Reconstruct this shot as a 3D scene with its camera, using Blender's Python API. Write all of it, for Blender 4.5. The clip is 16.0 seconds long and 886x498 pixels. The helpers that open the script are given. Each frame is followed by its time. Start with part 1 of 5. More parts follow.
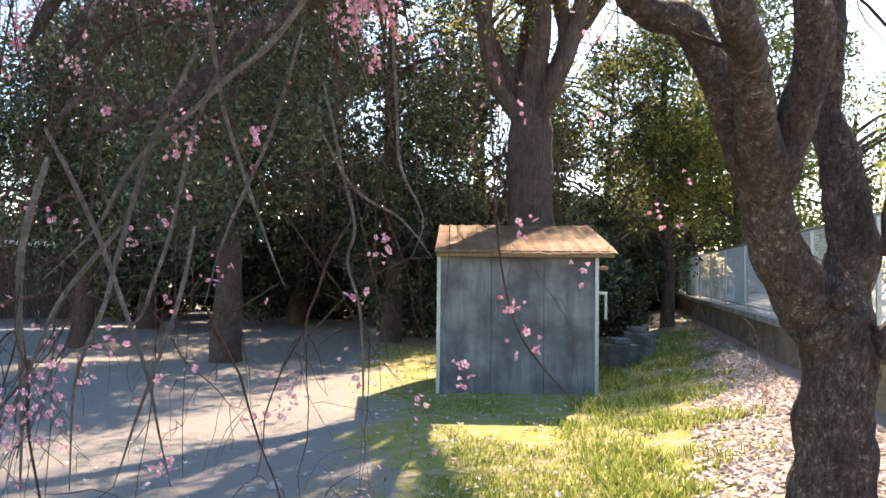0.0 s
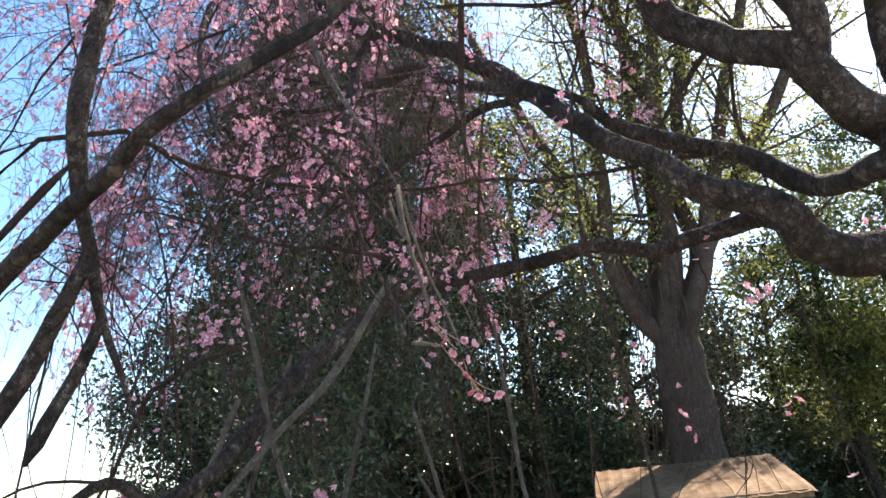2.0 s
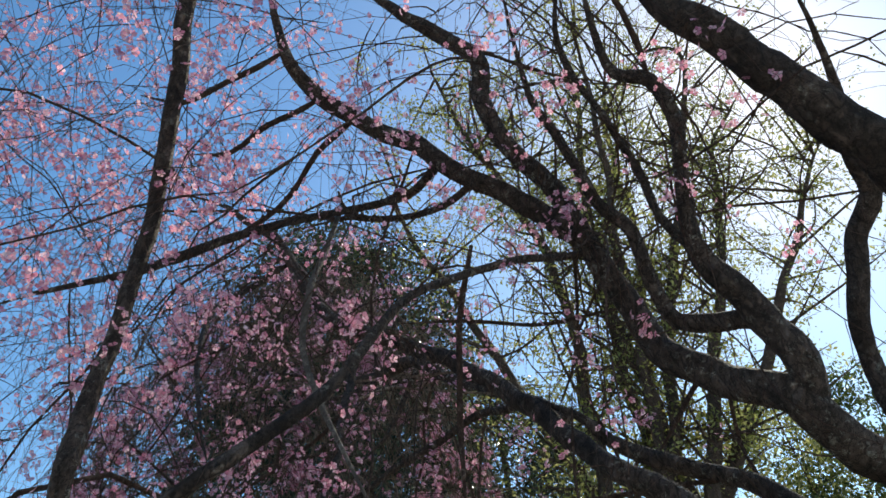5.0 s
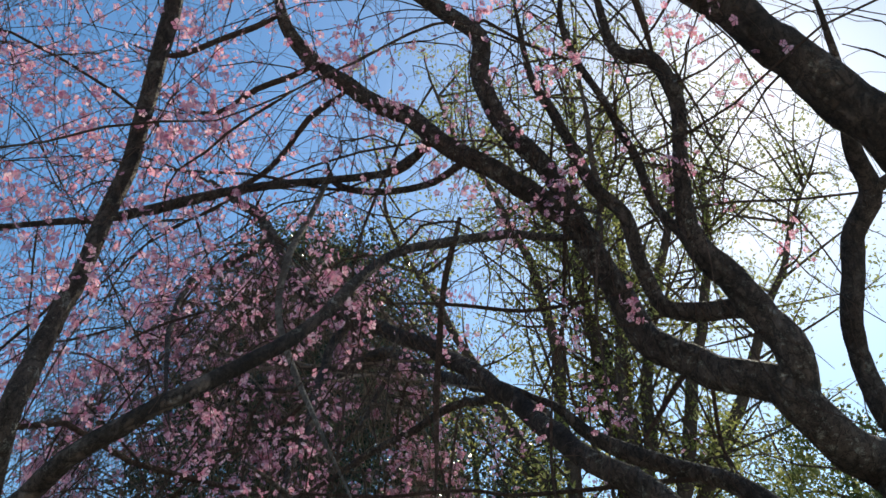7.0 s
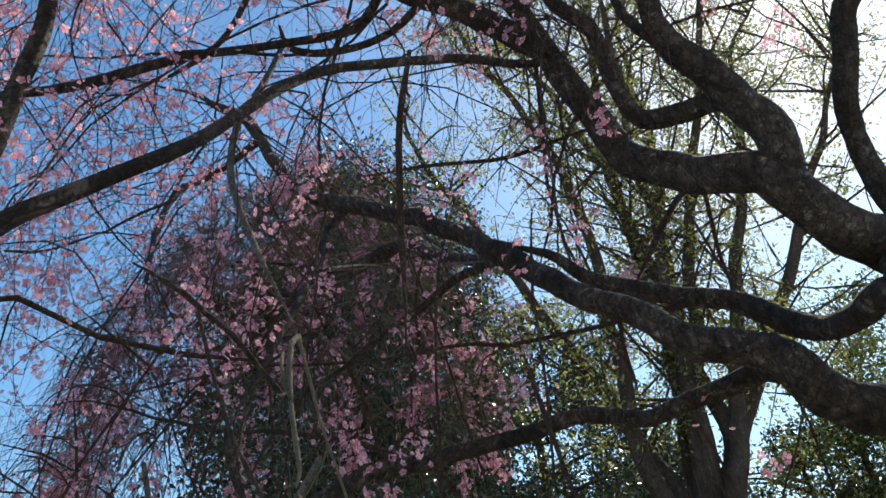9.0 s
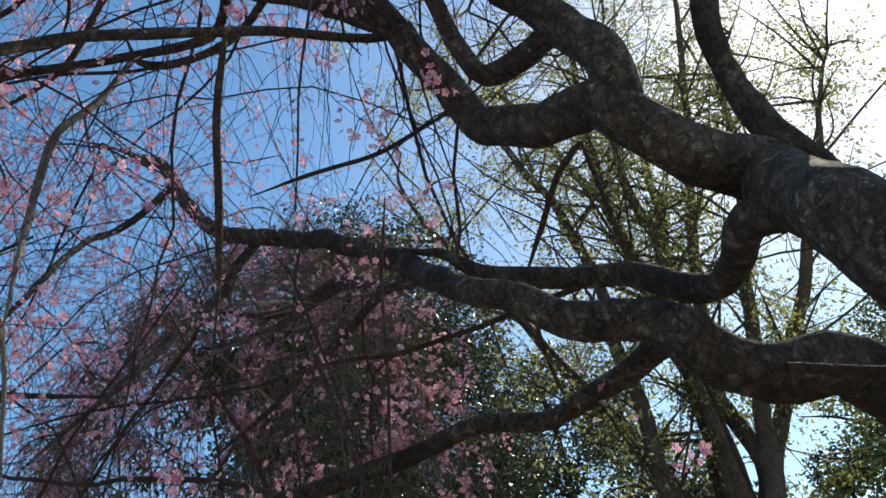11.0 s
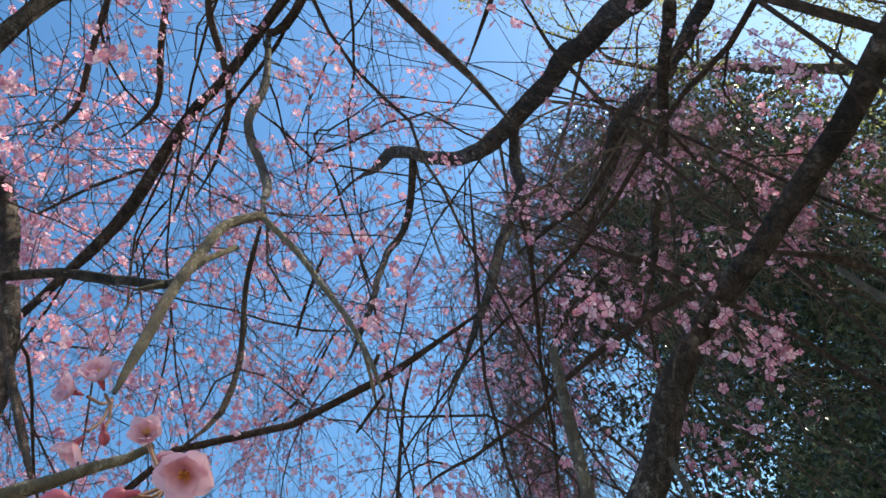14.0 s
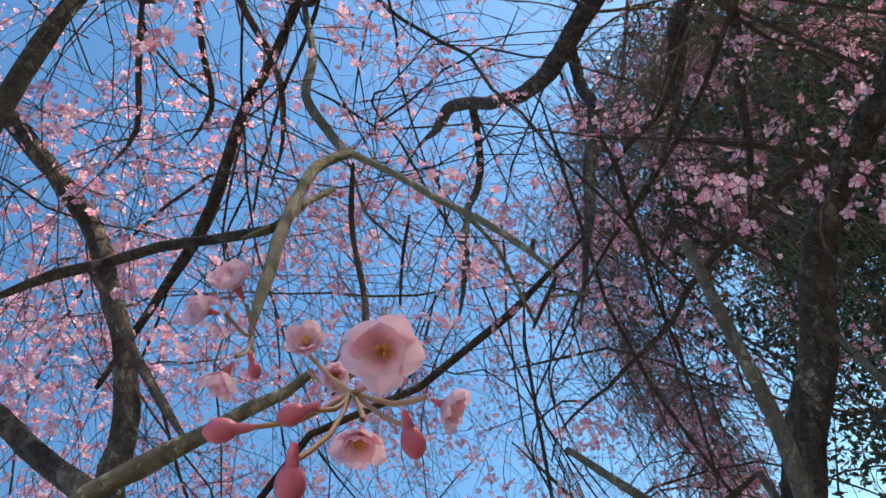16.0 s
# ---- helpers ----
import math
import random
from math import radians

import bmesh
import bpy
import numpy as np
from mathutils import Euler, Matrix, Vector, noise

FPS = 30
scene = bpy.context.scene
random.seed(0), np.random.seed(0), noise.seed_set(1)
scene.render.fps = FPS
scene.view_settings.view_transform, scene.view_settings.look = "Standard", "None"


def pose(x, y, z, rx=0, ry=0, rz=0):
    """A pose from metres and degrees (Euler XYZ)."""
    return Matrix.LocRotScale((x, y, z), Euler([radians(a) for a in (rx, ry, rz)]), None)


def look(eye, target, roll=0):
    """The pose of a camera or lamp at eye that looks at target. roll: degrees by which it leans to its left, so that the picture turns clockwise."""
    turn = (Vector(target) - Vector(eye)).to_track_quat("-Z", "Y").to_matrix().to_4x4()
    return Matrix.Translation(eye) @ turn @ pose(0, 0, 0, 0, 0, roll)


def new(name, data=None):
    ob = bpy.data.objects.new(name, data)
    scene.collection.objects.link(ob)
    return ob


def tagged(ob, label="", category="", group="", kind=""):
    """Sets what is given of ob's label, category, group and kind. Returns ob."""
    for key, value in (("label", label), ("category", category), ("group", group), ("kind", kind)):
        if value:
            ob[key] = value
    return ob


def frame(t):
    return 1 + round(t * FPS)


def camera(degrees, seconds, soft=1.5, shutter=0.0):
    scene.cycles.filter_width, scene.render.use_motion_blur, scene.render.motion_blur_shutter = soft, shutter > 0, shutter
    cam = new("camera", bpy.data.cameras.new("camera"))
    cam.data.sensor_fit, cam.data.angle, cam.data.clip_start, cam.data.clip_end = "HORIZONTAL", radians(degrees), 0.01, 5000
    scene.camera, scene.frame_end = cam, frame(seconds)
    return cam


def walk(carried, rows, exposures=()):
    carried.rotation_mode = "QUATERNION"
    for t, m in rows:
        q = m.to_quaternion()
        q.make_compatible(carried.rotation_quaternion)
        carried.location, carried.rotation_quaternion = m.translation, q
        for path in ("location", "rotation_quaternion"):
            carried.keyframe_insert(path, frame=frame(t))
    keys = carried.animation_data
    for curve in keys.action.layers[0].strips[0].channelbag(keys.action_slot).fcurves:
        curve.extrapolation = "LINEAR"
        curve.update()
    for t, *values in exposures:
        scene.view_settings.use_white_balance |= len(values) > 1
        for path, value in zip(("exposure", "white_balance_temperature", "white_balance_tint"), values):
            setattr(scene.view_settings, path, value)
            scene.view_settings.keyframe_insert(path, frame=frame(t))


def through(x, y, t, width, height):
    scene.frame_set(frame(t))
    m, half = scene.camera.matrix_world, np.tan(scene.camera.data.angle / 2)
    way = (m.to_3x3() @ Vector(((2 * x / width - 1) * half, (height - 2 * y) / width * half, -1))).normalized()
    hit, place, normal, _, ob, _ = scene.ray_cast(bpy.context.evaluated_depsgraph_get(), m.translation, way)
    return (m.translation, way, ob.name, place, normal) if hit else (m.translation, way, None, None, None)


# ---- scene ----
cam = camera(60.4, 16.0)
PATH = [
    (0, (0.240, 0.087, 1.624), (0.194, 2.086, 1.689), 0.6),
    (0.5, (0.277, 0.235, 1.707), (0.191, 2.224, 1.890), 0.7),
    (1, (0.250, 0.644, 1.833), (0.074, 2.602, 2.202), -2.3),
    (1.5, (0.238, 0.730, 1.930), (-0.036, 2.641, 2.451), -4.1),
    (2, (0.277, 0.766, 2.032), (-0.090, 2.620, 2.688), -5.3),
    (2.5, (0.258, 0.744, 2.095), (-0.116, 2.550, 2.871), -6.4),
    (3, (0.304, 0.628, 2.136), (-0.094, 2.380, 3.015), -5.8),
    (3.5, (0.326, 0.658, 2.158), (-0.038, 2.326, 3.202), -5.7),
    (4, (0.315, 0.672, 2.187), (0.030, 2.269, 3.356), -6.8),
    (4.2, (0.311, 0.662, 2.235), (0.049, 2.253, 3.418), -7.2),
    (6.3, (0.269, 0.806, 2.180), (0.103, 2.318, 3.480), -4.7),
    (6.5, (0.268, 0.814, 2.186), (0.094, 2.333, 3.475), -3.9),
    (7, (0.265, 0.819, 2.172), (0.079, 2.361, 3.432), -3.6),
    (7.5, (0.263, 0.830, 2.155), (0.074, 2.389, 3.394), -3.6),
    (8, (0.221, 0.894, 2.081), (0.036, 2.477, 3.290), -6.0),
    (8.5, (0.222, 0.983, 1.969), (-0.013, 2.589, 3.137), -7.6),
    (9, (0.401, 1.081, 2.042), (0.074, 2.706, 3.161), -7.8),
    (9.2, (0.450, 1.158, 2.049), (0.133, 2.778, 3.181), -9.0),
    (11.3, (0.726, 1.524, 1.969), (0.365, 3.027, 3.237), -14.6),
    (11.5, (0.742, 1.567, 1.961), (0.356, 3.062, 3.232), -15.9),
    (12, (0.757, 1.654, 1.940), (0.282, 3.126, 3.207), -19.0),
    (12.5, (0.686, 1.663, 1.892), (0.130, 3.103, 3.163), -23.0),
    (13, (0.504, 1.763, 1.995), (-0.195, 3.111, 3.296), -27.5),
    (13.5, (0.361, 1.826, 2.023), (-0.467, 3.046, 3.374), -31.9),
    (14, (0.314, 1.852, 2.032), (-0.605, 2.948, 3.430), -36.5),
    (14.5, (0.283, 1.870, 2.044), (-0.681, 2.835, 3.507), -39.1),
    (15, (0.258, 1.880, 2.058), (-0.720, 2.793, 3.544), -40.5),
    (15.5, (0.237, 1.858, 2.076), (-0.747, 2.802, 3.538), -43.8),
    (16, (0.227, 1.855, 2.075), (-0.815, 2.776, 3.513), -42.9),
]

EXPOSURES = [(0.0, 1.9, 8400, 20.0), (1.4, 1.85, 7850, 16.0), (2.0, 1.5, 7600, 12.0), (3.0, 1.05, 7400, 6.0), (4.5, 0.53, 7100, 3.0), (6.5, 0.48, 7200, 3.0), (8.5, 0.62, 7300, 3.0), (11.5, 0.62, 7400, 3.0), (12.5, 0.85, 7400, 3.0), (14.0, 1.0, 7200, 2.0), (16.0, 1.05, 7300, 2.0)]
walk(cam, [(t, look(eye, target, roll)) for t, eye, target, roll in PATH], EXPOSURES)

# ---- light ----
SUN_AZ, SUN_EL = radians(23.1), radians(43.6)      # azimuth from +y towards +x
world = bpy.data.worlds.new("world")
scene.world = world
world.use_nodes = True
wn = world.node_tree
sky = wn.nodes.new("ShaderNodeTexSky")
sky.sky_type, sky.sun_disc = "NISHITA", False
sky.sun_elevation, sky.sun_rotation = SUN_EL, SUN_AZ
sky.air_density, sky.dust_density, sky.ozone_density = 1.0, 0.3, 1.2
wn.nodes["Background"].inputs["Strength"].default_value = 0.15
deep = wn.nodes.new("ShaderNodeHueSaturation")
deep.inputs["Saturation"].default_value = 1.26
deep.inputs["Hue"].default_value = 0.5
wn.links.new(sky.outputs[0], deep.inputs["Color"])
wn.links.new(deep.outputs[0], wn.nodes["Background"].inputs["Color"])
sun = new("sun", bpy.data.lights.new("sun", "SUN"))
sun.data.energy, sun.data.angle, sun.data.color = 5.0, radians(0.55), (1.0, 0.95, 0.87)
sdir = Vector((math.sin(SUN_AZ) * math.cos(SUN_EL), math.cos(SUN_AZ) * math.cos(SUN_EL), math.sin(SUN_EL)))
sun.matrix_world = look(sdir * 40, (0, 0, 0))

# ---- materials ----


def material(name, rough=0.8, metal=0.0, spec=0.3):
    m = bpy.data.materials.new(name)
    m.use_nodes = True
    b = m.node_tree.nodes["Principled BSDF"]
    b.inputs["Roughness"].default_value, b.inputs["Metallic"].default_value = rough, metal
    b.inputs["Specular IOR Level"].default_value = spec
    return m, m.node_tree, b


def coords(nt, scale=(1, 1, 1)):
    g = nt.nodes.new("ShaderNodeNewGeometry")
    mp = nt.nodes.new("ShaderNodeMapping")
    mp.inputs["Scale"].default_value = scale
    nt.links.new(g.outputs["Position"], mp.inputs["Vector"])
    return mp.outputs[0]


def tex_noise(nt, vec, scale, detail=5, rough=0.6):
    n = nt.nodes.new("ShaderNodeTexNoise")
    n.inputs["Scale"].default_value, n.inputs["Detail"].default_value, n.inputs["Roughness"].default_value = scale, detail, rough
    nt.links.new(vec, n.inputs["Vector"])
    return n.outputs[0]


def ramp(nt, fac, stops):
    r = nt.nodes.new("ShaderNodeValToRGB")
    while len(r.color_ramp.elements) < len(stops):
        r.color_ramp.elements.new(0.5)
    for e, (p, c) in zip(r.color_ramp.elements, stops):
        e.position, e.color = p, (*c, 1)
    nt.links.new(fac, r.inputs[0])
    return r.outputs[0]


def mix(nt, fac, a, b, mode="MIX"):
    n = nt.nodes.new("ShaderNodeMix")
    n.data_type, n.blend_type = "RGBA", mode
    for sock, v in ((n.inputs[0], fac), (n.inputs[6], a), (n.inputs[7], b)):
        if isinstance(v, (int, float)):
            sock.default_value = v
        elif isinstance(v, tuple):
            sock.default_value = (*v, 1)
        else:
            nt.links.new(v, sock)
    return n.outputs[2]


def bump(nt, b, height, strength=0.5, dist=0.01):
    n = nt.nodes.new("ShaderNodeBump")
    n.inputs["Strength"].default_value, n.inputs["Distance"].default_value = strength, dist
    nt.links.new(height, n.inputs["Height"])
    nt.links.new(n.outputs[0], b.inputs["Normal"])


def island(nt):
    return nt.nodes.new("ShaderNodeNewGeometry").outputs["Random Per Island"]


def bark_material(name, dark, light, lichen, fine=60.0):
    """Rough bark: flakes and cracks, dark hollows, pale lichen spots with ragged edges."""
    m, nt, b = material(name, 0.85, 0, 0.2)
    v = coords(nt)
    vs = coords(nt, (1, 1, 0.5))
    n1 = tex_noise(nt, vs, fine, 8, 0.75)
    n2 = tex_noise(nt, coords(nt, (1, 1, 0.7)), 17, 8, 0.75)
    n3 = tex_noise(nt, v, 3.5, 6, 0.7)
    n4 = tex_noise(nt, v, 210, 4, 0.7)
    n5 = tex_noise(nt, v, 34, 7, 0.8)
    vor = nt.nodes.new("ShaderNodeTexVoronoi")
    vor.feature, vor.inputs["Scale"].default_value = "DISTANCE_TO_EDGE", fine * 1.1
    nt.links.new(mix(nt, 0.16, vs, n2, "ADD"), vor.inputs["Vector"])
    crack = vor.outputs["Distance"]
    c = ramp(nt, n1, [(0.3, dark), (0.5, tuple((p + q) / 2 for p, q in zip(dark, light))), (0.7, light)])
    spots = mix(nt, 1.0, ramp(nt, n5, [(0.55, (0, 0, 0)), (0.61, (0.85, 0.85, 0.85))]), ramp(nt, n3, [(0.42, (0.15, 0.15, 0.15)), (0.6, (1, 1, 1))]), "MULTIPLY")
    c = mix(nt, spots, c, lichen)
    c = mix(nt, ramp(nt, n3, [(0.34, (0.65, 0.65, 0.65)), (0.55, (0, 0, 0))]), c, dark)
    c = mix(nt, ramp(nt, crack, [(0.0, (0.85, 0.85, 0.85)), (0.1, (0, 0, 0))]), c, dark)
    c = mix(nt, ramp(nt, n4, [(0.35, (0.3, 0.3, 0.3)), (0.46, (0, 0, 0))]), c, dark)
    nt.links.new(c, b.inputs["Base Color"])
    h = mix(nt, 0.4, ramp(nt, crack, [(0, (0, 0, 0)), (0.3, (1, 1, 1))]), n2)
    bump(nt, b, mix(nt, 0.35, h, n5), 1.0, 0.03)
    return m


def thin_material(name, a, bcol, through=0.35, rough=0.5, spec=0.4, c3=None):
    """Leaves and petals: colour by piece, some light passing through."""
    m, nt, b = material(name, rough, 0, spec)
    stops = [(0.0, a), (0.6, bcol)] + ([(1.0, c3)] if c3 else [])
    c = ramp(nt, island(nt), stops)
    nt.links.new(c, b.inputs["Base Color"])
    t = nt.nodes.new("ShaderNodeBsdfTranslucent")
    nt.links.new(c, t.inputs["Color"])
    s = nt.nodes.new("ShaderNodeMixShader")
    s.inputs[0].default_value = through
    nt.links.new(b.outputs[0], s.inputs[1])
    nt.links.new(t.outputs[0], s.inputs[2])
    nt.links.new(s.outputs[0], nt.nodes["Material Output"].inputs["Surface"])
    return m


BARK = bark_material("cherry_bark", (0.028, 0.021, 0.018), (0.29, 0.21, 0.175), (0.56, 0.52, 0.45), 30.0)
BARK_FAR = bark_material("old_bark", (0.05, 0.036, 0.03), (0.19, 0.14, 0.115), (0.26, 0.22, 0.19), 22.0)
TWIG = bark_material("twig_bark", (0.08, 0.048, 0.038), (0.28, 0.18, 0.14), (0.42, 0.32, 0.27), 70.0)
# brighter twig bark for the dome, with side sunlight put into the colour
LIT_TWIG = bark_material("sunlit_tangled_twig", (0.2, 0.13, 0.095), (0.58, 0.42, 0.32), (0.68, 0.56, 0.46), 40.0)
# lighter grey for the low boughs: the light on them is in the colour
LIT_BOUGH = bark_material("sunlit_bough", (0.16, 0.13, 0.11), (0.46, 0.4, 0.35), (0.6, 0.55, 0.5), 50.0)
# sunlight on the near twigs put into the cream colour; dry stalks share it
PALE = bark_material("sunlit_twig_dry_stalk", (0.26, 0.2, 0.14), (0.58, 0.48, 0.34), (0.7, 0.6, 0.46), 70.0)
PETAL = thin_material("petal", (0.74, 0.36, 0.44), (0.84, 0.52, 0.60), 0.5, 0.6, 0.2, (0.92, 0.74, 0.78))
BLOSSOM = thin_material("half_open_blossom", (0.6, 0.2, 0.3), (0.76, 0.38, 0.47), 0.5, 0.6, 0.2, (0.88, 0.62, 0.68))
BUD = thin_material("bud", (0.5, 0.08, 0.14), (0.62, 0.15, 0.21), 0.3, 0.5)
CENTRE = thin_material("flower_centre", (0.85, 0.5, 0.16), (0.95, 0.66, 0.3), 0.55, 0.7, 0.2)
STALK = thin_material("flower_stalk", (0.3, 0.13, 0.09), (0.42, 0.22, 0.14), 0.2, 0.6)
LEAF_DARK = thin_material("evergreen_leaf", (0.013, 0.023, 0.012), (0.045, 0.064, 0.03), 0.22, 0.3, 0.5, (0.13, 0.15, 0.075))
LEAF_MID = thin_material("shrub_leaf", (0.03, 0.05, 0.014), (0.075, 0.11, 0.028), 0.3, 0.45, 0.4, (0.15, 0.17, 0.045))
LEAF_SPRING = thin_material("spring_leaf", (0.15, 0.165, 0.045), (0.27, 0.28, 0.09), 0.55, 0.5, 0.3, (0.42, 0.4, 0.17))
GRASS = thin_material("grass_blade", (0.1, 0.14, 0.03), (0.25, 0.3, 0.06), 0.4, 0.6, 0.2, (0.5, 0.46, 0.22))
LITTER = thin_material("dry_leaf", (0.36, 0.26, 0.22), (0.6, 0.5, 0.46), 0.15, 0.75, 0.2, (0.82, 0.74, 0.7))


def ground_material():
    m, nt, b = material("earth_and_moss", 0.95, 0, 0.15)
    v = coords(nt)
    fine, mid, big = tex_noise(nt, v, 55, 6, 0.7), tex_noise(nt, v, 6, 5), tex_noise(nt, v, 0.9, 4)
    dirt = ramp(nt, fine, [(0.25, (0.15, 0.132, 0.118)), (0.75, (0.38, 0.345, 0.31))])
    dirt = mix(nt, ramp(nt, mid, [(0.4, (0, 0, 0)), (0.75, (0.4, 0.4, 0.4))]), dirt, (0.2, 0.17, 0.14))
    moss = ramp(nt, fine, [(0.25, (0.14, 0.14, 0.035)), (0.75, (0.38, 0.36, 0.1))])
    moss = mix(nt, ramp(nt, mid, [(0.48, (0, 0, 0)), (0.62, (0.85, 0.85, 0.85))]), moss, (0.36, 0.29, 0.2))
    leaf = ramp(nt, fine, [(0.25, (0.26, 0.19, 0.15)), (0.75, (0.58, 0.48, 0.43))])
    sep = nt.nodes.new("ShaderNodeSeparateXYZ")
    nt.links.new(coords(nt), sep.inputs[0])

    def calc(op, a, c, clamp=False):
        n = nt.nodes.new("ShaderNodeMath")
        n.operation, n.use_clamp = op, clamp
        for s, val in zip(n.inputs, (a, c)):
            if isinstance(val, (int, float)):
                s.default_value = val
            else:
                nt.links.new(val, s)
        return n.outputs[0]
    wob = calc("MULTIPLY", calc("SUBTRACT", calc("ADD", mid, big), 1.0), 2.6)
    x = calc("ADD", sep.outputs[0], wob)
    y = sep.outputs[1]
    # moss begins right of the trodden yard, dry leaves lie along the bank
    f1 = calc("MULTIPLY", calc("ADD", calc("ADD", x, calc("MULTIPLY", y, 0.1)), 0.15), 2.2, True)
    f2 = calc("MULTIPLY", calc("SUBTRACT", calc("SUBTRACT", x, calc("MULTIPLY", y, 0.3)), 0.3), 1.6, True)
    far_yard = calc("MULTIPLY", calc("SUBTRACT", y, 17.0), 0.6, True)
    c = mix(nt, f1, dirt, moss)
    c = mix(nt, f2, c, leaf)
    c = mix(nt, calc("MULTIPLY", far_yard, 0.7), c, dirt)
    nt.links.new(c, b.inputs["Base Color"])
    bump(nt, b, fine, 0.8, 0.03)
    return m


EARTH = ground_material()


def rough_material(name, a, bcol, scale=20, rough=0.85, metal=0.0, stain=None, streak=False, spec=0.3):
    m, nt, b = material(name, rough, metal, spec)
    n1 = tex_noise(nt, coords(nt, (1, 1, 0.12 if streak else 1)), scale, 6, 0.65)
    n2 = tex_noise(nt, coords(nt), scale * 0.17, 4)
    c = ramp(nt, n1, [(0.3, a), (0.7, bcol)])
    if stain:
        c = mix(nt, ramp(nt, n2, [(0.4, (0, 0, 0)), (0.6, (0.8, 0.8, 0.8))]), c, stain)
    nt.links.new(c, b.inputs["Base Color"])
    bump(nt, b, n1, 0.35, 0.006)
    return m


SHEET = rough_material("weathered_grey_board", (0.09, 0.108, 0.12), (0.21, 0.235, 0.25), 9, 0.6, 0.15, (0.055, 0.06, 0.075), True)
RUST = rough_material("rusty_roof_sheet", (0.30, 0.165, 0.085), (0.52, 0.34, 0.2), 9, 0.8, 0.1, (0.24, 0.12, 0.06))
TIMBER = rough_material("old_timber", (0.12, 0.08, 0.05), (0.28, 0.2, 0.13), 22, 0.85, 0, None, True)
CONCRETE = rough_material("concrete", (0.3, 0.285, 0.26), (0.5, 0.48, 0.45), 16, 0.9, 0, (0.2, 0.19, 0.15))
WALLSTONE = rough_material("mossy_wall", (0.13, 0.105, 0.08), (0.3, 0.24, 0.18), 12, 0.95, 0, (0.12, 0.11, 0.07))
STEEL = rough_material("painted_steel", (0.26, 0.31, 0.31), (0.42, 0.47, 0.47), 40, 0.45, 0.6)
WHITE = rough_material("pale_roof", (0.6, 0.62, 0.64), (0.8, 0.8, 0.8), 10, 0.5, 0.2)
DAMP = rough_material("damp_concrete", (0.1, 0.1, 0.1), (0.24, 0.235, 0.225), 18, 0.9, 0, (0.06, 0.065, 0.05))
DARKWALL = rough_material("dark_boards", (0.025, 0.023, 0.022), (0.07, 0.06, 0.055), 14, 0.8, 0, None, True)

# ---- building helpers ----
rng = np.random.default_rng(7)


def mesh_of(name, verts, faces, mat, smooth=False):
    me = bpy.data.meshes.new(name)
    me.from_pydata(np.asarray(verts).tolist() if isinstance(verts, np.ndarray) else verts, [], faces.tolist() if isinstance(faces, np.ndarray) else faces)
    me.materials.append(mat)
    if smooth:
        me.polygons.foreach_set("use_smooth", [True] * len(me.polygons))
    me.update()
    return me


def part(name, me, parent=None, label=""):
    ob = new(name, me)
    ob.parent = parent
    if label:
        ob["label"] = label
    return ob


def thing(name, label, category, at=(0, 0, 0), group="", kind=""):
    ob = new(name)
    ob.location = at
    return tagged(ob, label, category, group, kind)


def spline(pts, step=0.05):
    """A smooth line through points of any width, about step apart."""
    p = np.asarray(pts, float)
    q = np.vstack([2 * p[0] - p[1], p, 2 * p[-1] - p[-2]])
    out = []
    for i in range(1, len(q) - 2):
        n = max(2, int(np.linalg.norm(q[i + 1, :3] - q[i, :3]) / step))
        u = (np.arange(n) / n)[:, None]
        a, b, c, d = q[i - 1], q[i], q[i + 1], q[i + 2]
        out.append(0.5 * (2 * b + (c - a) * u + (2 * a - 5 * b + 4 * c - d) * u ** 2 + (3 * b - a - 3 * c + d) * u ** 3))
    out.append(p[-1:])
    return np.vstack(out)


def tube(line, sides=10, knob=0.0, closed=True):
    """Verts and quads of a tube along rows x, y, z, r; knob: how lumpy."""
    p, r = line[:, :3], np.maximum(line[:, 3], 0.0008)
    t = np.gradient(p, axis=0)
    t /= np.linalg.norm(t, axis=1)[:, None] + 1e-9
    ref = np.array([0.31, 0.52, 0.8])
    u = np.cross(t, ref)
    u /= np.linalg.norm(u, axis=1)[:, None] + 1e-9
    w = np.cross(t, u)
    a = np.arange(sides) * 2 * np.pi / sides
    rad = np.repeat(r[:, None], sides, 1)
    if knob:
        for i in range(len(p)):
            for k in range(sides):
                d = u[i] * math.cos(a[k]) + w[i] * math.sin(a[k])
                s = p[i] + d * r[i]
                lump = noise.noise(Vector(s * (0.55 / r[i]))) + 0.6 * noise.noise(Vector(s * 17))
                rad[i, k] *= 1 + knob * lump
    v = p[:, None] + rad[..., None] * (u[:, None] * np.cos(a)[None, :, None] + w[:, None] * np.sin(a)[None, :, None])
    n = len(p)
    i, k = np.meshgrid(np.arange(n - 1), np.arange(sides), indexing="ij")
    k2 = (k + 1) % sides
    f = np.stack([i * sides + k, i * sides + k2, (i + 1) * sides + k2, (i + 1) * sides + k], -1).reshape(-1, 4)
    return v.reshape(-1, 3), f


def gather(pieces):
    """Joins (verts, faces) pieces."""
    vs, fs, n = [], [], 0
    for v, f in pieces:
        vs.append(v)
        fs.append(f + n)
        n += len(v)
    return np.vstack(vs), np.vstack(fs)


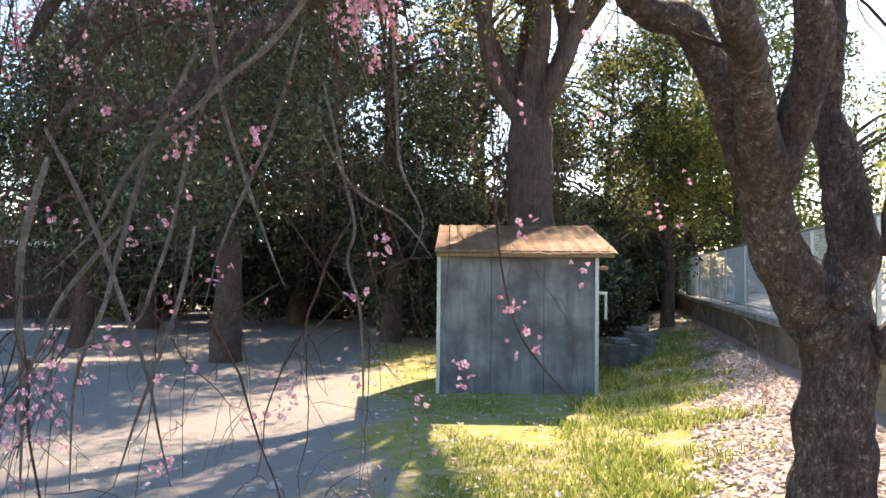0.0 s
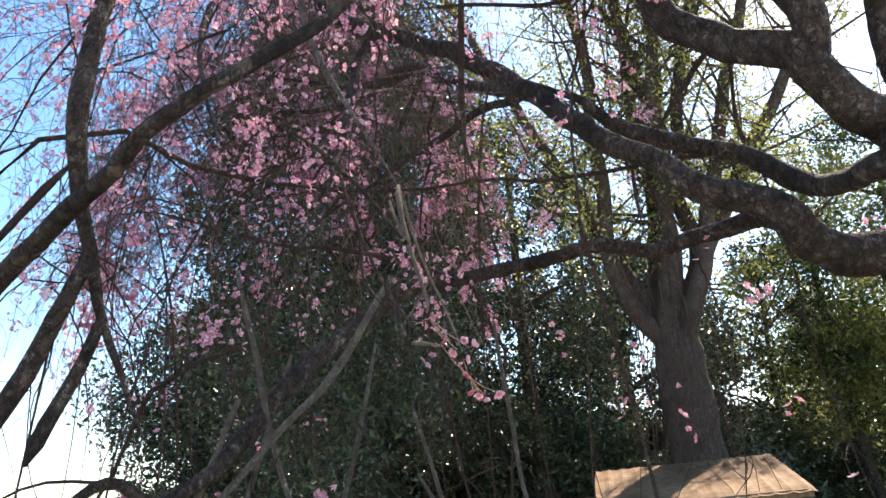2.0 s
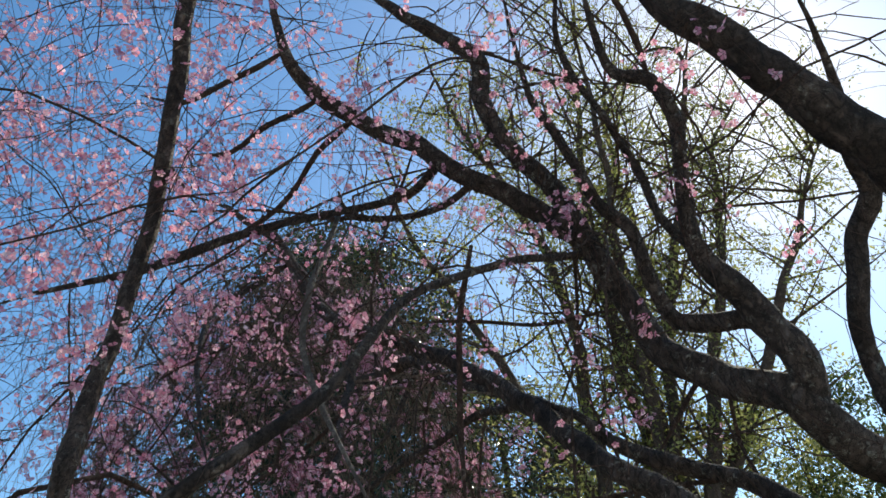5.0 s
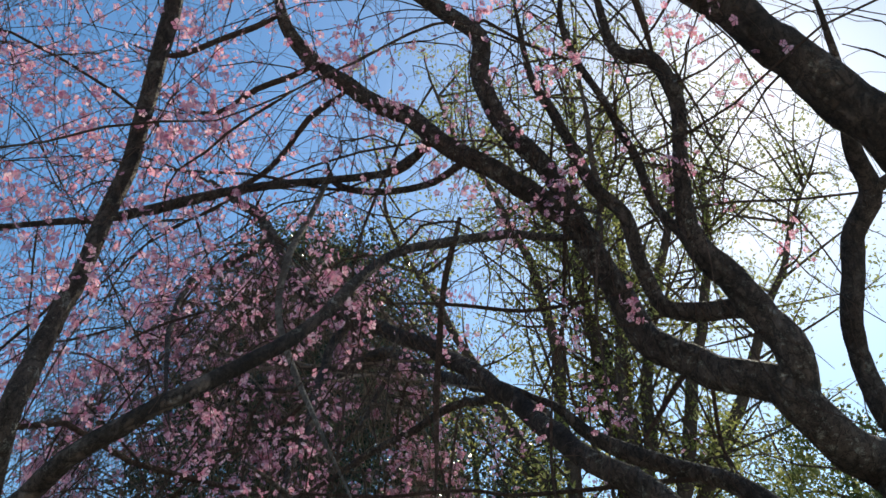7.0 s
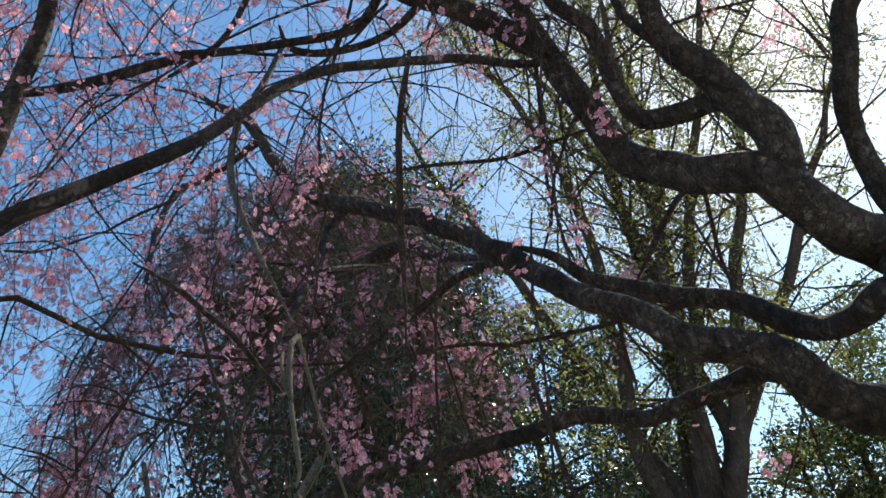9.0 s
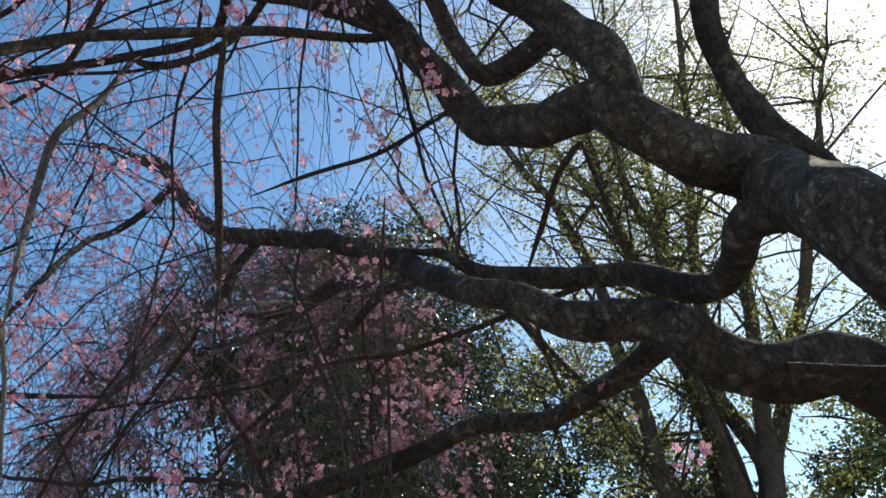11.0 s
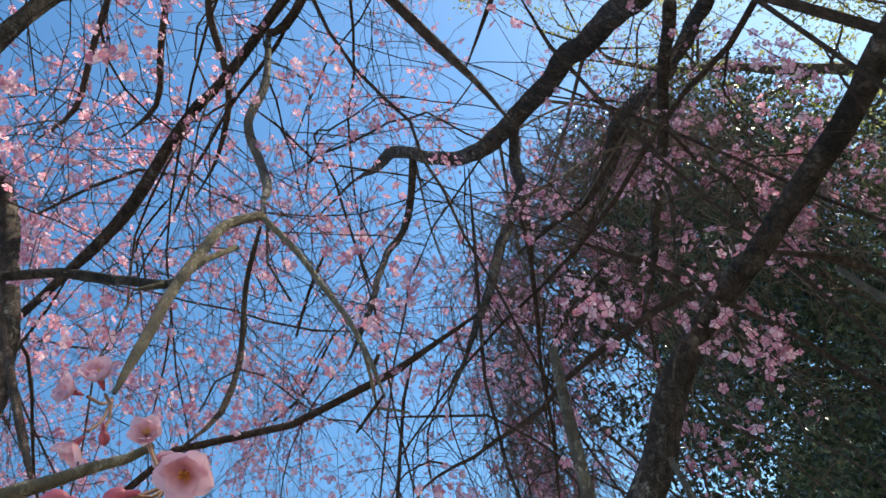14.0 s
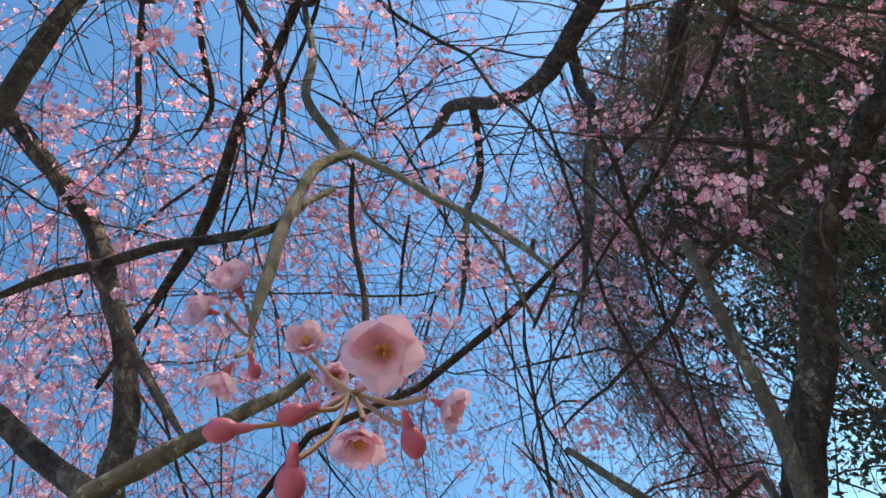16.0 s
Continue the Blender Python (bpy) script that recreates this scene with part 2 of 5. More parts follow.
def turns(n, tilt=None):
    """n random rotation matrices."""
    q = rng.normal(size=(n, 4))
    q /= np.linalg.norm(q, axis=1)[:, None]
    w, x, y, z = q.T
    return np.stack([np.stack([1 - 2 * (y * y + z * z), 2 * (x * y - z * w), 2 * (x * z + y * w)], -1),
                     np.stack([2 * (x * y + z * w), 1 - 2 * (x * x + z * z), 2 * (y * z - x * w)], -1),
                     np.stack([2 * (x * z - y * w), 2 * (y * z + x * w), 1 - 2 * (x * x + y * y)], -1)], 1)


def scatter(tv, tf, places, size, rots=None):
    """Verts and faces of one small form set at many places."""
    n = len(places)
    rots = turns(n) if rots is None else rots
    size = np.broadcast_to(size, (n,))
    v = np.einsum("nij,kj->nki", rots, tv) * size[:, None, None] + places[:, None, :]
    f = tf[None] + (np.arange(n) * len(tv))[:, None, None]
    return v.reshape(-1, 3), f.reshape(-1, tf.shape[1])


LEAF_V = np.array([[0, 0, 0], [0.22, 0.45, 0.06], [0, 1, -0.05], [-0.22, 0.45, 0.06]], float)
LEAF_F = np.array([[0, 1, 2], [0, 2, 3]])


def flower_form():
    """Five notched petals round a cup, 1 across."""
    v, f = [], []
    for k in range(5):
        c, s = math.cos(k * 1.2566), math.sin(k * 1.2566)
        for x, y, z in ((0.04, 0, 0), (0.3, 0.2, 0.1), (0.5, 0.09, 0.17), (0.46, 0, 0.14), (0.5, -0.09, 0.17), (0.3, -0.2, 0.1)):
            v.append((c * x - s * y, s * x + c * y, z))
        b = k * 6
        f += [(b, b + 1, b + 3), (b + 1, b + 2, b + 3), (b, b + 3, b + 5), (b + 3, b + 4, b + 5)]
    return np.array(v), np.array(f)


FLOWER_V, FLOWER_F = flower_form()
BELL_V = np.stack([FLOWER_V[:, 0] * 0.5, FLOWER_V[:, 1] * 0.6, FLOWER_V[:, 2] * 0.4 + 0.9 * np.hypot(FLOWER_V[:, 0], FLOWER_V[:, 1])], 1)


def clear_of_walkway(p):
    """False inside the open room under the tree where a visitor stands."""
    return ((p[:, 0] > -0.55) & (p[:, 0] < 1.4) & (p[:, 1] > -0.8) & (p[:, 1] < 2.5) & (p[:, 2] < 2.65)) == 0


def droop(start, heading, length, r0, sag=0.9, wander=0.25, n=9):
    """A thin hanging shoot: rows x, y, z, r."""
    d = np.array(heading, float)
    d /= np.linalg.norm(d) + 1e-9
    p = np.array(start, float)
    rows = []
    for i in range(n + 1):
        rows.append((*p, r0 * (1 - 0.75 * i / n) * (0.35 if i == 0 else 1)))
        d = d + np.array([0, 0, -sag * 2.2 / n]) + rng.normal(size=3) * wander * 1.6 / n ** 0.5
        d /= np.linalg.norm(d)
        p = p + d * length / n
    return np.array(rows)


FAR_V = np.array([(c * x - s * y, s * x + c * y, z) for c, s in [(math.cos(k * 1.2566), math.sin(k * 1.2566)) for k in range(5)] for x, y, z in ((0.02, 0, 0), (0.34, 0.2, 0.12), (0.5, 0, 0.15), (0.34, -0.2, 0.12))])
FAR_F = np.array([q for k in range(5) for q in ((4 * k, 4 * k + 1, 4 * k + 2), (4 * k, 4 * k + 2, 4 * k + 3))])


def blossoms(places, spread, size, per, far=False):
    """Small bunches of open flowers at the places."""
    many = np.maximum(1, (per * rng.exponential(1.0, len(places))).astype(int) + 1)
    p = np.repeat(places, np.minimum(many, per * 3), 0)
    p = p + rng.normal(size=p.shape) * spread * (1, 1, 1.3)
    if far:
        return scatter(FAR_V, FAR_F, p, size * rng.uniform(0.6, 1.15, len(p)))
    half = rng.random(len(p)) < 0.55
    one = scatter(FLOWER_V, FLOWER_F, p[~half], size * rng.uniform(0.7, 1.15, int((~half).sum())))
    two = scatter(BELL_V, FLOWER_F, p[half], size * rng.uniform(0.7, 1.1, int(half.sum())))
    return gather([one, two])


class Growth:
    """Collects shoots and flowers of one tree, and makes one part of each kind."""

    def __init__(self):
        self.wood, self.bloom = [], []
        self.wander = 0.42

    def shoot(self, rows, sides=4):
        ok = clear_of_walkway(rows[:, :3])
        if not ok.all():
            rows = rows[:max(2, int(np.argmin(ok)))]
            if len(rows) < 4:
                return None
        self.wood.append(tube(rows, sides))
        return rows

    def branchlet(self, start, heading, length, r0, twigs, flower, sag=0.9, reach=0.35):
        rows = self.shoot(droop(start, heading, length, r0, sag, self.wander, 13), 5)
        if rows is None:
            return
        for _ in range(twigs):
            i = rng.integers(1, len(rows))
            out = rng.normal(size=3) * [1, 1, 0.5]
            t = self.shoot(droop(rows[i, :3], out + (0, 0, -0.25), reach * rng.uniform(0.25, 1.3), r0 * 0.4, 0.8, 0.4, 5), 3)
            if t is not None and rng.random() < flower:
                self.bloom.append(t[rng.integers(1, len(t)), :3] + (0, 0, -0.02))

    def finish(self, parent, size=0.03, per=4, spread=0.028, wood=None, far=False):
        v, f = gather(self.wood)
        part("twig", mesh_of("twig", v, f, wood or TWIG, True), parent, "fine hanging grey-brown twigs")["kind"] = "stuff"
        if self.bloom:
            b = np.array(self.bloom)
            b = b[clear_of_walkway(b)]
            b = b[np.linalg.norm((b - (0.35, 1.2, 2.1)) / (1.0, 1.3, 1.0), axis=1) > 1.25]
            b = b[(b[:, 2] > 2.4) | (rng.random(len(b)) < 0.25)]
            b = b[(b[:, 1] < 2.6) | (b[:, 2] > 5.6) | (rng.random(len(b)) < 0.55)]
            v, f = blossoms(b, spread, size, per, far)
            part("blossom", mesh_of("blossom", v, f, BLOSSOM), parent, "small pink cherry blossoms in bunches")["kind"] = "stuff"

# ---- ground ----
FX0, FY0, FX1, FY1 = 2.65, 0.0, 8.9, 32.0          # the line of the fence


def fence_x(y):
    return FX0 + (FX1 - FX0) * (y - FY0) / (FY1 - FY0)


def ground_z(x, y):
    d = fence_x(y) - x
    u = min(1.0, max(0.0, (2.6 - d) / 2.4))
    rise = 0.42 * u * u * (3 - 2 * u)
    if d < -0.15:
        rise = 0.42
    near = 1.0 if abs(x) < 30 and abs(y) < 45 else 0.0
    return near * (rise + 0.03 * noise.noise(Vector((x * 0.7, y * 0.7, 0)))) + 0.0


def sheet(xs, ys, zf):
    v = [(x, y, zf(x, y)) for y in ys for x in xs]
    n = len(xs)
    f = [(j * n + i, j * n + i + 1, (j + 1) * n + i + 1, (j + 1) * n + i) for j in range(len(ys) - 1) for i in range(n - 1)]
    return v, f


gx = [-2500, -400, -90, -40] + list(np.arange(-24, 14.01, 0.4)) + [20, 40, 120, 500, 2500]
gy = [-2500, -400, -90, -30, -12] + list(np.arange(-6, 34.01, 0.4)) + [40, 60, 120, 500, 2500]
v, f = sheet([float(a) for a in gx], [float(a) for a in gy], ground_z)
ground = new("ground", mesh_of("ground", v, f, EARTH, True))
tagged(ground, "trodden grey earth yard with moss and fallen leaves", "ground", kind="structure")


def box(lo, hi, bevel=0.0):
    bm = bmesh.new()
    bmesh.ops.create_cube(bm, size=1)
    for q in bm.verts:
        q.co = Vector([(lo[i] + hi[i]) / 2 + q.co[i] * (hi[i] - lo[i]) for i in range(3)])
    if bevel:
        bmesh.ops.bevel(bm, geom=bm.edges[:], offset=bevel, segments=2, affect="EDGES", profile=0.6)
    return bm


def bm_mesh(name, bm, mat, smooth=False):
    me = bpy.data.meshes.new(name)
    bm.to_mesh(me)
    bm.free()
    me.materials.append(mat)
    if smooth:
        me.polygons.foreach_set("use_smooth", [True] * len(me.polygons))
    return me


# ---- storage shed ----
def build_shed():
    shed = thing("storage_shed", "small grey sheet-clad storage shed with rusty sloping roof", "shed", (1.02, 10.45, 0))
    w, dpt, h, hb = 1.07, 1.85, 1.86, 2.2
    z0 = 0.0
    for i in range(3):
        x0 = -w + i * (2 * w / 3)
        part("front_board", bm_mesh("front_board", box((x0 + 0.003, 0.0, z0), (x0 + 2 * w / 3 - 0.003, 0.03, h), 0.004), SHEET), shed)
    for sx in (-1, 1):
        bm = bmesh.new()
        x1, x2 = sx * (w - 0.03), sx * w
        q = [(x1, 0.03, z0), (x1, dpt, z0), (x1, dpt, hb), (x1, 0.03, h), (x2, 0.03, z0), (x2, dpt, z0), (x2, dpt, hb), (x2, 0.03, h)]
        vs = [bm.verts.new(c) for c in q]
        for a in ((0, 1, 2, 3), (7, 6, 5, 4), (0, 4, 5, 1), (1, 5, 6, 2), (2, 6, 7, 3), (3, 7, 4, 0)):
            bm.faces.new([vs[k] for k in a])
        bmesh.ops.recalc_face_normals(bm, faces=bm.faces[:])
        part("side_wall", bm_mesh("side_wall", bm, SHEET), shed)
        part("corner_post", bm_mesh("corner_post", box((sx * w - 0.025, -0.022, 0), (sx * w + 0.025, -0.002, h), 0.004), STEEL), shed, "pale metal corner post")
    part("back_wall", bm_mesh("back_wall", box((-w + 0.03, dpt - 0.03, z0), (w - 0.03, dpt, hb)), SHEET), shed)
    part("header", bm_mesh("header", box((-w - 0.02, -0.05, h), (w + 0.04, -0.0, h + 0.09), 0.006), TIMBER), shed, "brown timber header under the eave")
    # roof of four overlapping sheets, rising to the back
    rise = (hb - h) / dpt
    for i in range(4):
        x0, x1 = -w - 0.05 + i * 0.6, -w - 0.05 + (i + 1) * 0.6 + 0.02
        bm = bmesh.new()
        nx, ny = 10, 12
        grid = []
        for j in range(ny + 1):
            for k in range(nx + 1):
                x = x0 + (x1 - x0) * k / nx
                y = -0.28 + (dpt + 0.45) * j / ny
                z = h + 0.115 + (y + 0.05) * (rise + 0.03) + 0.008 * math.cos(k * 2.1) + 0.003 * i + 0.012 * noise.noise(Vector((x * 2, y * 2, i)))
                if j == 0:
                    z -= 0.02 + 0.012 * noise.noise(Vector((x * 6, 1, 0)))
                grid.append(bm.verts.new((x, y, z)))
        for j in range(ny):
            for k in range(nx):
                a = j * (nx + 1) + k
                bm.faces.new((grid[a], grid[a + 1], grid[a + nx + 2], grid[a + nx + 1]))
        bmesh.ops.solidify(bm, geom=bm.faces[:], thickness=0.02)
        part("roof_sheet", bm_mesh("roof_sheet", bm, RUST, False), shed, "rust-brown metal roof sheet")
    part("fascia", bm_mesh("fascia", box((-w - 0.03, -0.22, h + 0.0), (w + 0.2, -0.19, h + 0.085), 0.005), TIMBER), shed)
    # little pipe frame on the side wall
    part("wall_bracket", bm_mesh("wall_bracket", box((w + 0.002, 0.5, 1.35), (w + 0.24, 0.54, 1.39), 0.004), STEEL), shed, "small metal bracket on the side wall")
    part("side_shelf", bm_mesh("side_shelf", box((w + 0.003, 0.35, 1.7), (w + 0.22, 0.95, 1.75), 0.006), RUST), shed, "rusty shelf on the side wall")
    part("wall_bracket", bm_mesh("wall_bracket", box((w + 0.2, 0.5, 1.0), (w + 0.24, 0.54, 1.35), 0.004), STEEL), shed)


build_shed()


def block(x, y, sx, sy, sz, turn, label):
    ob = thing("concrete_block", label, "block", (x, y, ground_z(x, y) - 0.02))
    ob.rotation_euler = (0, 0, turn)
    part("block_body", bm_mesh("block_body", box((-sx, -sy, 0), (sx, sy, sz), 0.03), DAMP), ob)
    part("block_cap", bm_mesh("block_cap", box((-sx * 0.6, -sy * 0.8, sz), (sx * 0.4, sy * 0.8, sz + 0.1), 0.02), DAMP), ob)


block(3.05, 13.6, 0.3, 0.3, 0.42, 0.2, "grey concrete block lying beside the shed")
block(3.6, 14.4, 0.28, 0.3, 0.5, -0.3, "dark stained concrete block beside the shed")

# ---- retaining wall, upper lot and fence ----
fdir = Vector((FX1 - FX0, FY1 - FY0, 0)).normalized()
fang = math.atan2(fdir.y, fdir.x)
WALL_Z = 1.02
wall_len = 46.0
wall0 = Vector((FX0, FY0, 0)) - fdir * 12
wall = thing("retaining_wall", "low mossy stone retaining wall with a concrete top", "wall", wall0, kind="structure")
wall.rotation_euler = (0, 0, fang)
part("wall_face", bm_mesh("wall_face", box((0, -0.3, -0.2), (wall_len, 0.0, WALL_Z - 0.1), 0.01), WALLSTONE), wall)
part("coping", bm_mesh("coping", box((0, -0.32, WALL_Z - 0.1), (wall_len, 0.06, WALL_Z), 0.012), CONCRETE), wall)
lot = new("pavement", bm_mesh("pavement", box((0, -16, WALL_Z - 0.24), (wall_len, -0.33, WALL_Z - 0.03)), CONCRETE))
lot.location, lot.rotation_euler = wall0, (0, 0, fang)
tagged(lot, "pale concrete lot on the upper level", "pavement", kind="structure")


def build_fence():
    fence = thing("chain_link_fence", "pale green chain-link fence on a low wall", "fence", wall0 + Vector((0, 0, WALL_Z)))
    fence.rotation_euler = (0, 0, fang)
    h, gap = 1.2, 2.45
    n = int(wall_len / gap)
    post = bm_mesh("post", box((-0.022, -0.022, 0), (0.022, 0.022, h), 0.008), STEEL)
    for i in range(n + 1):
        o = part("post", post, fence)
        o.location = (i * gap, -0.12, 0)
    part("top_rail", bm_mesh("top_rail", box((0, -0.14, h), (n * gap, -0.1, h + 0.04), 0.01), STEEL), fence)
    part("bottom_rail", bm_mesh("bottom_rail", box((0, -0.13, 0.06), (n * gap, -0.11, 0.08)), STEEL), fence)
    # diamond wire, each strand a thin bar, stopping at the rails
    cell, t = 0.075, 0.0022
    x0, x1, zb, zt = 0.0, n * gap, 0.08, h
    rise = zt - zb
    vs, fs, m = [], [], 0
    for sgn in (1, -1):
        k = -rise
        while k < x1:
            a, b2 = (k, zb), (k + rise, zt)
            if a[0] < x0:
                a = (x0, zb + x0 - k)
            if b2[0] > x1:
                b2 = (x1, zb + x1 - k)
            if sgn < 0:
                a, b2 = (x0 + x1 - a[0], a[1]), (x0 + x1 - b2[0], b2[1])
            for (px, pz) in (a, b2):
                vs += [(px - t, -0.12 + t, pz), (px + t, -0.12 + t, pz), (px, -0.12 - t * 1.5, pz)]
            fs += [(m, m + 1, m + 4, m + 3), (m + 1, m + 2, m + 5, m + 4), (m + 2, m, m + 3, m + 5)]
            m += 6
            k += cell
    part("wire_mesh", mesh_of("wire_mesh", vs, fs, STEEL), fence, "diamond chain-link wire")["kind"] = "stuff"


build_fence()

# ---- the near weeping cherry ----
cherry = thing("weeping_cherry_tree", "old weeping cherry with dark rough bark and pink blossom", "tree", (1.88, 3.34, 0))
main_lines = []


def limb(name, rows, knob=0.12, sides=14, mat=None, grow=True, parent=cherry, label="", tip=True):
    line = spline(rows, 0.03 if rows[0][3] > 0.02 else 0.04)
    kink = np.array([[noise.noise(Vector(p[:3]) * 6.0 + Vector((k * 9.1, 0, 0))) for k in range(3)] for p in line])
    line[:, :3] += kink * np.minimum(line[:, 3:4] * 0.5, 0.02)
    if tip:
        n = min(len(line) // 3, 16)
        line[-n:, 3] *= np.linspace(1, 0.35, n)
    if mat in (TWIG, LIT_BOUGH):
        n = min(len(line) // 4, 8)
        line[:n, 3] *= np.linspace(0.6, 1, n)
    if grow:
        main_lines.append(line)
    ends = [line[0].copy(), line[-1].copy()]
    ends[0][:3] += (line[0] - line[1])[:3] / np.linalg.norm((line[0] - line[1])[:3]) * line[0, 3] * 0.4
    ends[1][:3] += (line[-1] - line[-2])[:3] / np.linalg.norm((line[-1] - line[-2])[:3]) * line[-1, 3] * 0.4
    ends[0][3], ends[1][3] = 0.0, 0.0
    line = np.vstack([ends[0], line, ends[1]])
    v, f = tube(line, sides if rows[0][3] > 0.03 else 8, knob)
    off = np.array(parent.location)
    return part(name, mesh_of(name, v - off, f, mat or BARK, True), parent, label)


limb("trunk", [(1.913, 3.598, 0.100, 0.2700), (1.913, 3.568, 0.300, 0.2150), (1.913, 3.538, 1.017, 0.1559), (1.935, 3.533, 1.248, 0.1546), (1.870, 3.541, 1.432, 0.1748)], 0.16, 22, None, False, tip=False)
limb("branch", [(1.821, 3.544, 1.466, 0.1413), (1.641, 3.458, 1.724, 0.1195), (1.519, 3.334, 1.983, 0.1020), (1.364, 3.198, 2.233, 0.0784), (1.190, 3.040, 2.480, 0.0679), (1.070, 2.940, 2.577, 0.0613), (0.933, 2.909, 2.587, 0.0583), (0.831, 2.863, 2.686, 0.0521), (0.782, 2.873, 2.744, 0.0461), (0.640, 2.892, 2.828, 0.0425), (0.530, 2.907, 2.930, 0.0378), (0.406, 2.964, 3.061, 0.0346), (0.307, 3.060, 3.206, 0.0348), (0.190, 3.185, 3.401, 0.0364), (-0.032, 3.325, 3.672, 0.0337), (-0.267, 3.414, 3.893, 0.0334), (-0.502, 3.472, 4.044, 0.0333), (-0.654, 3.473, 4.158, 0.0308), (-0.759, 3.471, 4.306, 0.0282), (-0.858, 3.469, 4.510, 0.0269), (-0.985, 3.499, 4.749, 0.0272), (-1.187, 3.587, 4.990, 0.0262), (-1.354, 3.646, 5.198, 0.0229)])
limb("branch", [(1.519, 3.278, 2.000, 0.0980), (1.385, 3.033, 2.204, 0.0815), (1.243, 2.731, 2.338, 0.0694), (1.033, 2.333, 2.447, 0.0576), (1.036, 2.593, 2.796, 0.0600), (0.926, 2.528, 2.837, 0.0502), (0.833, 2.462, 2.949, 0.0460), (0.744, 2.519, 3.059, 0.0447), (0.624, 2.627, 3.193, 0.0444), (0.558, 2.650, 3.332, 0.0409), (0.519, 2.631, 3.473, 0.0380), (0.476, 2.582, 3.593, 0.0374)], tip=False)
limb("branch", [(1.529, 3.276, 1.978, 0.0857), (1.568, 3.175, 2.208, 0.0796), (1.593, 3.067, 2.402, 0.0760), (1.572, 2.962, 2.605, 0.0725), (1.489, 2.885, 2.763, 0.0598), (1.411, 2.806, 2.892, 0.0521)])
limb("branch", [(1.939, 3.527, 1.411, 0.1264), (2.002, 3.563, 1.789, 0.1114), (1.969, 3.558, 2.103, 0.0947), (1.906, 3.579, 2.378, 0.0758), (1.909, 3.530, 2.666, 0.0508), (1.922, 3.486, 2.951, 0.0429), (1.926, 3.426, 3.226, 0.0376)])
limb("branch", [(2.075, 3.292, 1.723, 0.0857), (2.106, 3.309, 2.050, 0.0724), (2.076, 3.260, 2.418, 0.0579), (2.048, 3.191, 2.722, 0.0521), (2.020, 3.100, 3.005, 0.0434)])
limb("branch", [(1.035, 2.477, 2.641, 0.0390), (0.961, 2.553, 2.697, 0.0337), (0.954, 2.722, 2.734, 0.0304), (0.895, 2.899, 2.806, 0.0318), (0.820, 2.978, 2.917, 0.0327), (0.759, 3.010, 2.989, 0.0288), (0.600, 3.057, 3.068, 0.0289), (0.448, 3.091, 3.181, 0.0258), (0.335, 3.105, 3.306, 0.0233), (0.252, 3.143, 3.384, 0.0196), (0.161, 3.193, 3.473, 0.0139)])
limb("branch", [(0.808, 2.883, 2.709, 0.0368), (0.760, 2.983, 2.767, 0.0310), (0.638, 3.102, 2.776, 0.0265), (0.496, 3.138, 2.759, 0.0247), (0.318, 3.135, 2.801, 0.0238), (0.128, 3.133, 2.775, 0.0227), (-0.055, 3.074, 2.748, 0.0223), (-0.232, 3.005, 2.709, 0.0236), (-0.360, 2.920, 2.642, 0.0265), (-0.462, 2.836, 2.532, 0.0290), (-0.544, 2.728, 2.415, 0.0294), (-0.603, 2.635, 2.325, 0.0283), (-0.657, 2.550, 2.229, 0.0274), (-0.697, 2.483, 2.155, 0.0282), (-0.772, 2.390, 2.088, 0.0261), (-0.833, 2.296, 2.028, 0.0240)])
limb("branch", [(-0.767, 2.393, 2.095, 0.0174), (-0.821, 2.351, 2.157, 0.0145), (-0.853, 2.294, 2.150, 0.0128), (-0.896, 2.246, 2.091, 0.0106), (-0.898, 2.187, 2.020, 0.0082)])
limb("branch", [(0.476, 2.582, 3.593, 0.0299), (0.380, 2.545, 3.709, 0.0361), (0.289, 2.528, 3.795, 0.0350), (0.177, 2.501, 3.891, 0.0339), (0.077, 2.477, 3.980, 0.0329), (-0.042, 2.437, 4.087, 0.0319), (-0.185, 2.394, 4.186, 0.0308), (-0.290, 2.343, 4.270, 0.0295), (-0.357, 2.291, 4.344, 0.0280), (-0.403, 2.227, 4.428, 0.0254), (-0.425, 2.164, 4.580, 0.0232), (-0.411, 2.062, 4.697, 0.0193)])
limb("branch", [(0.476, 2.582, 3.593, 0.0299), (0.396, 2.512, 3.805, 0.0332), (0.310, 2.479, 3.942, 0.0315), (0.255, 2.433, 4.065, 0.0323), (0.235, 2.385, 4.185, 0.0340), (0.247, 2.334, 4.297, 0.0310), (0.165, 2.308, 4.380, 0.0277), (0.040, 2.268, 4.492, 0.0264), (-0.031, 2.232, 4.563, 0.0259), (-0.175, 2.154, 4.702, 0.0215)])
limb("branch", [(0.854, 2.477, 2.924, 0.0375), (0.857, 2.430, 3.033, 0.0414), (0.814, 2.426, 3.136, 0.0406), (0.777, 2.397, 3.246, 0.0367), (0.719, 2.385, 3.336, 0.0312), (0.710, 2.338, 3.448, 0.0241), (0.725, 2.270, 3.583, 0.0200), (0.735, 2.201, 3.702, 0.0204), (0.702, 2.153, 3.792, 0.0207), (0.614, 2.162, 3.877, 0.0179), (0.590, 2.108, 3.994, 0.0150), (0.584, 2.057, 4.087, 0.0136), (0.581, 1.980, 4.198, 0.0105)])
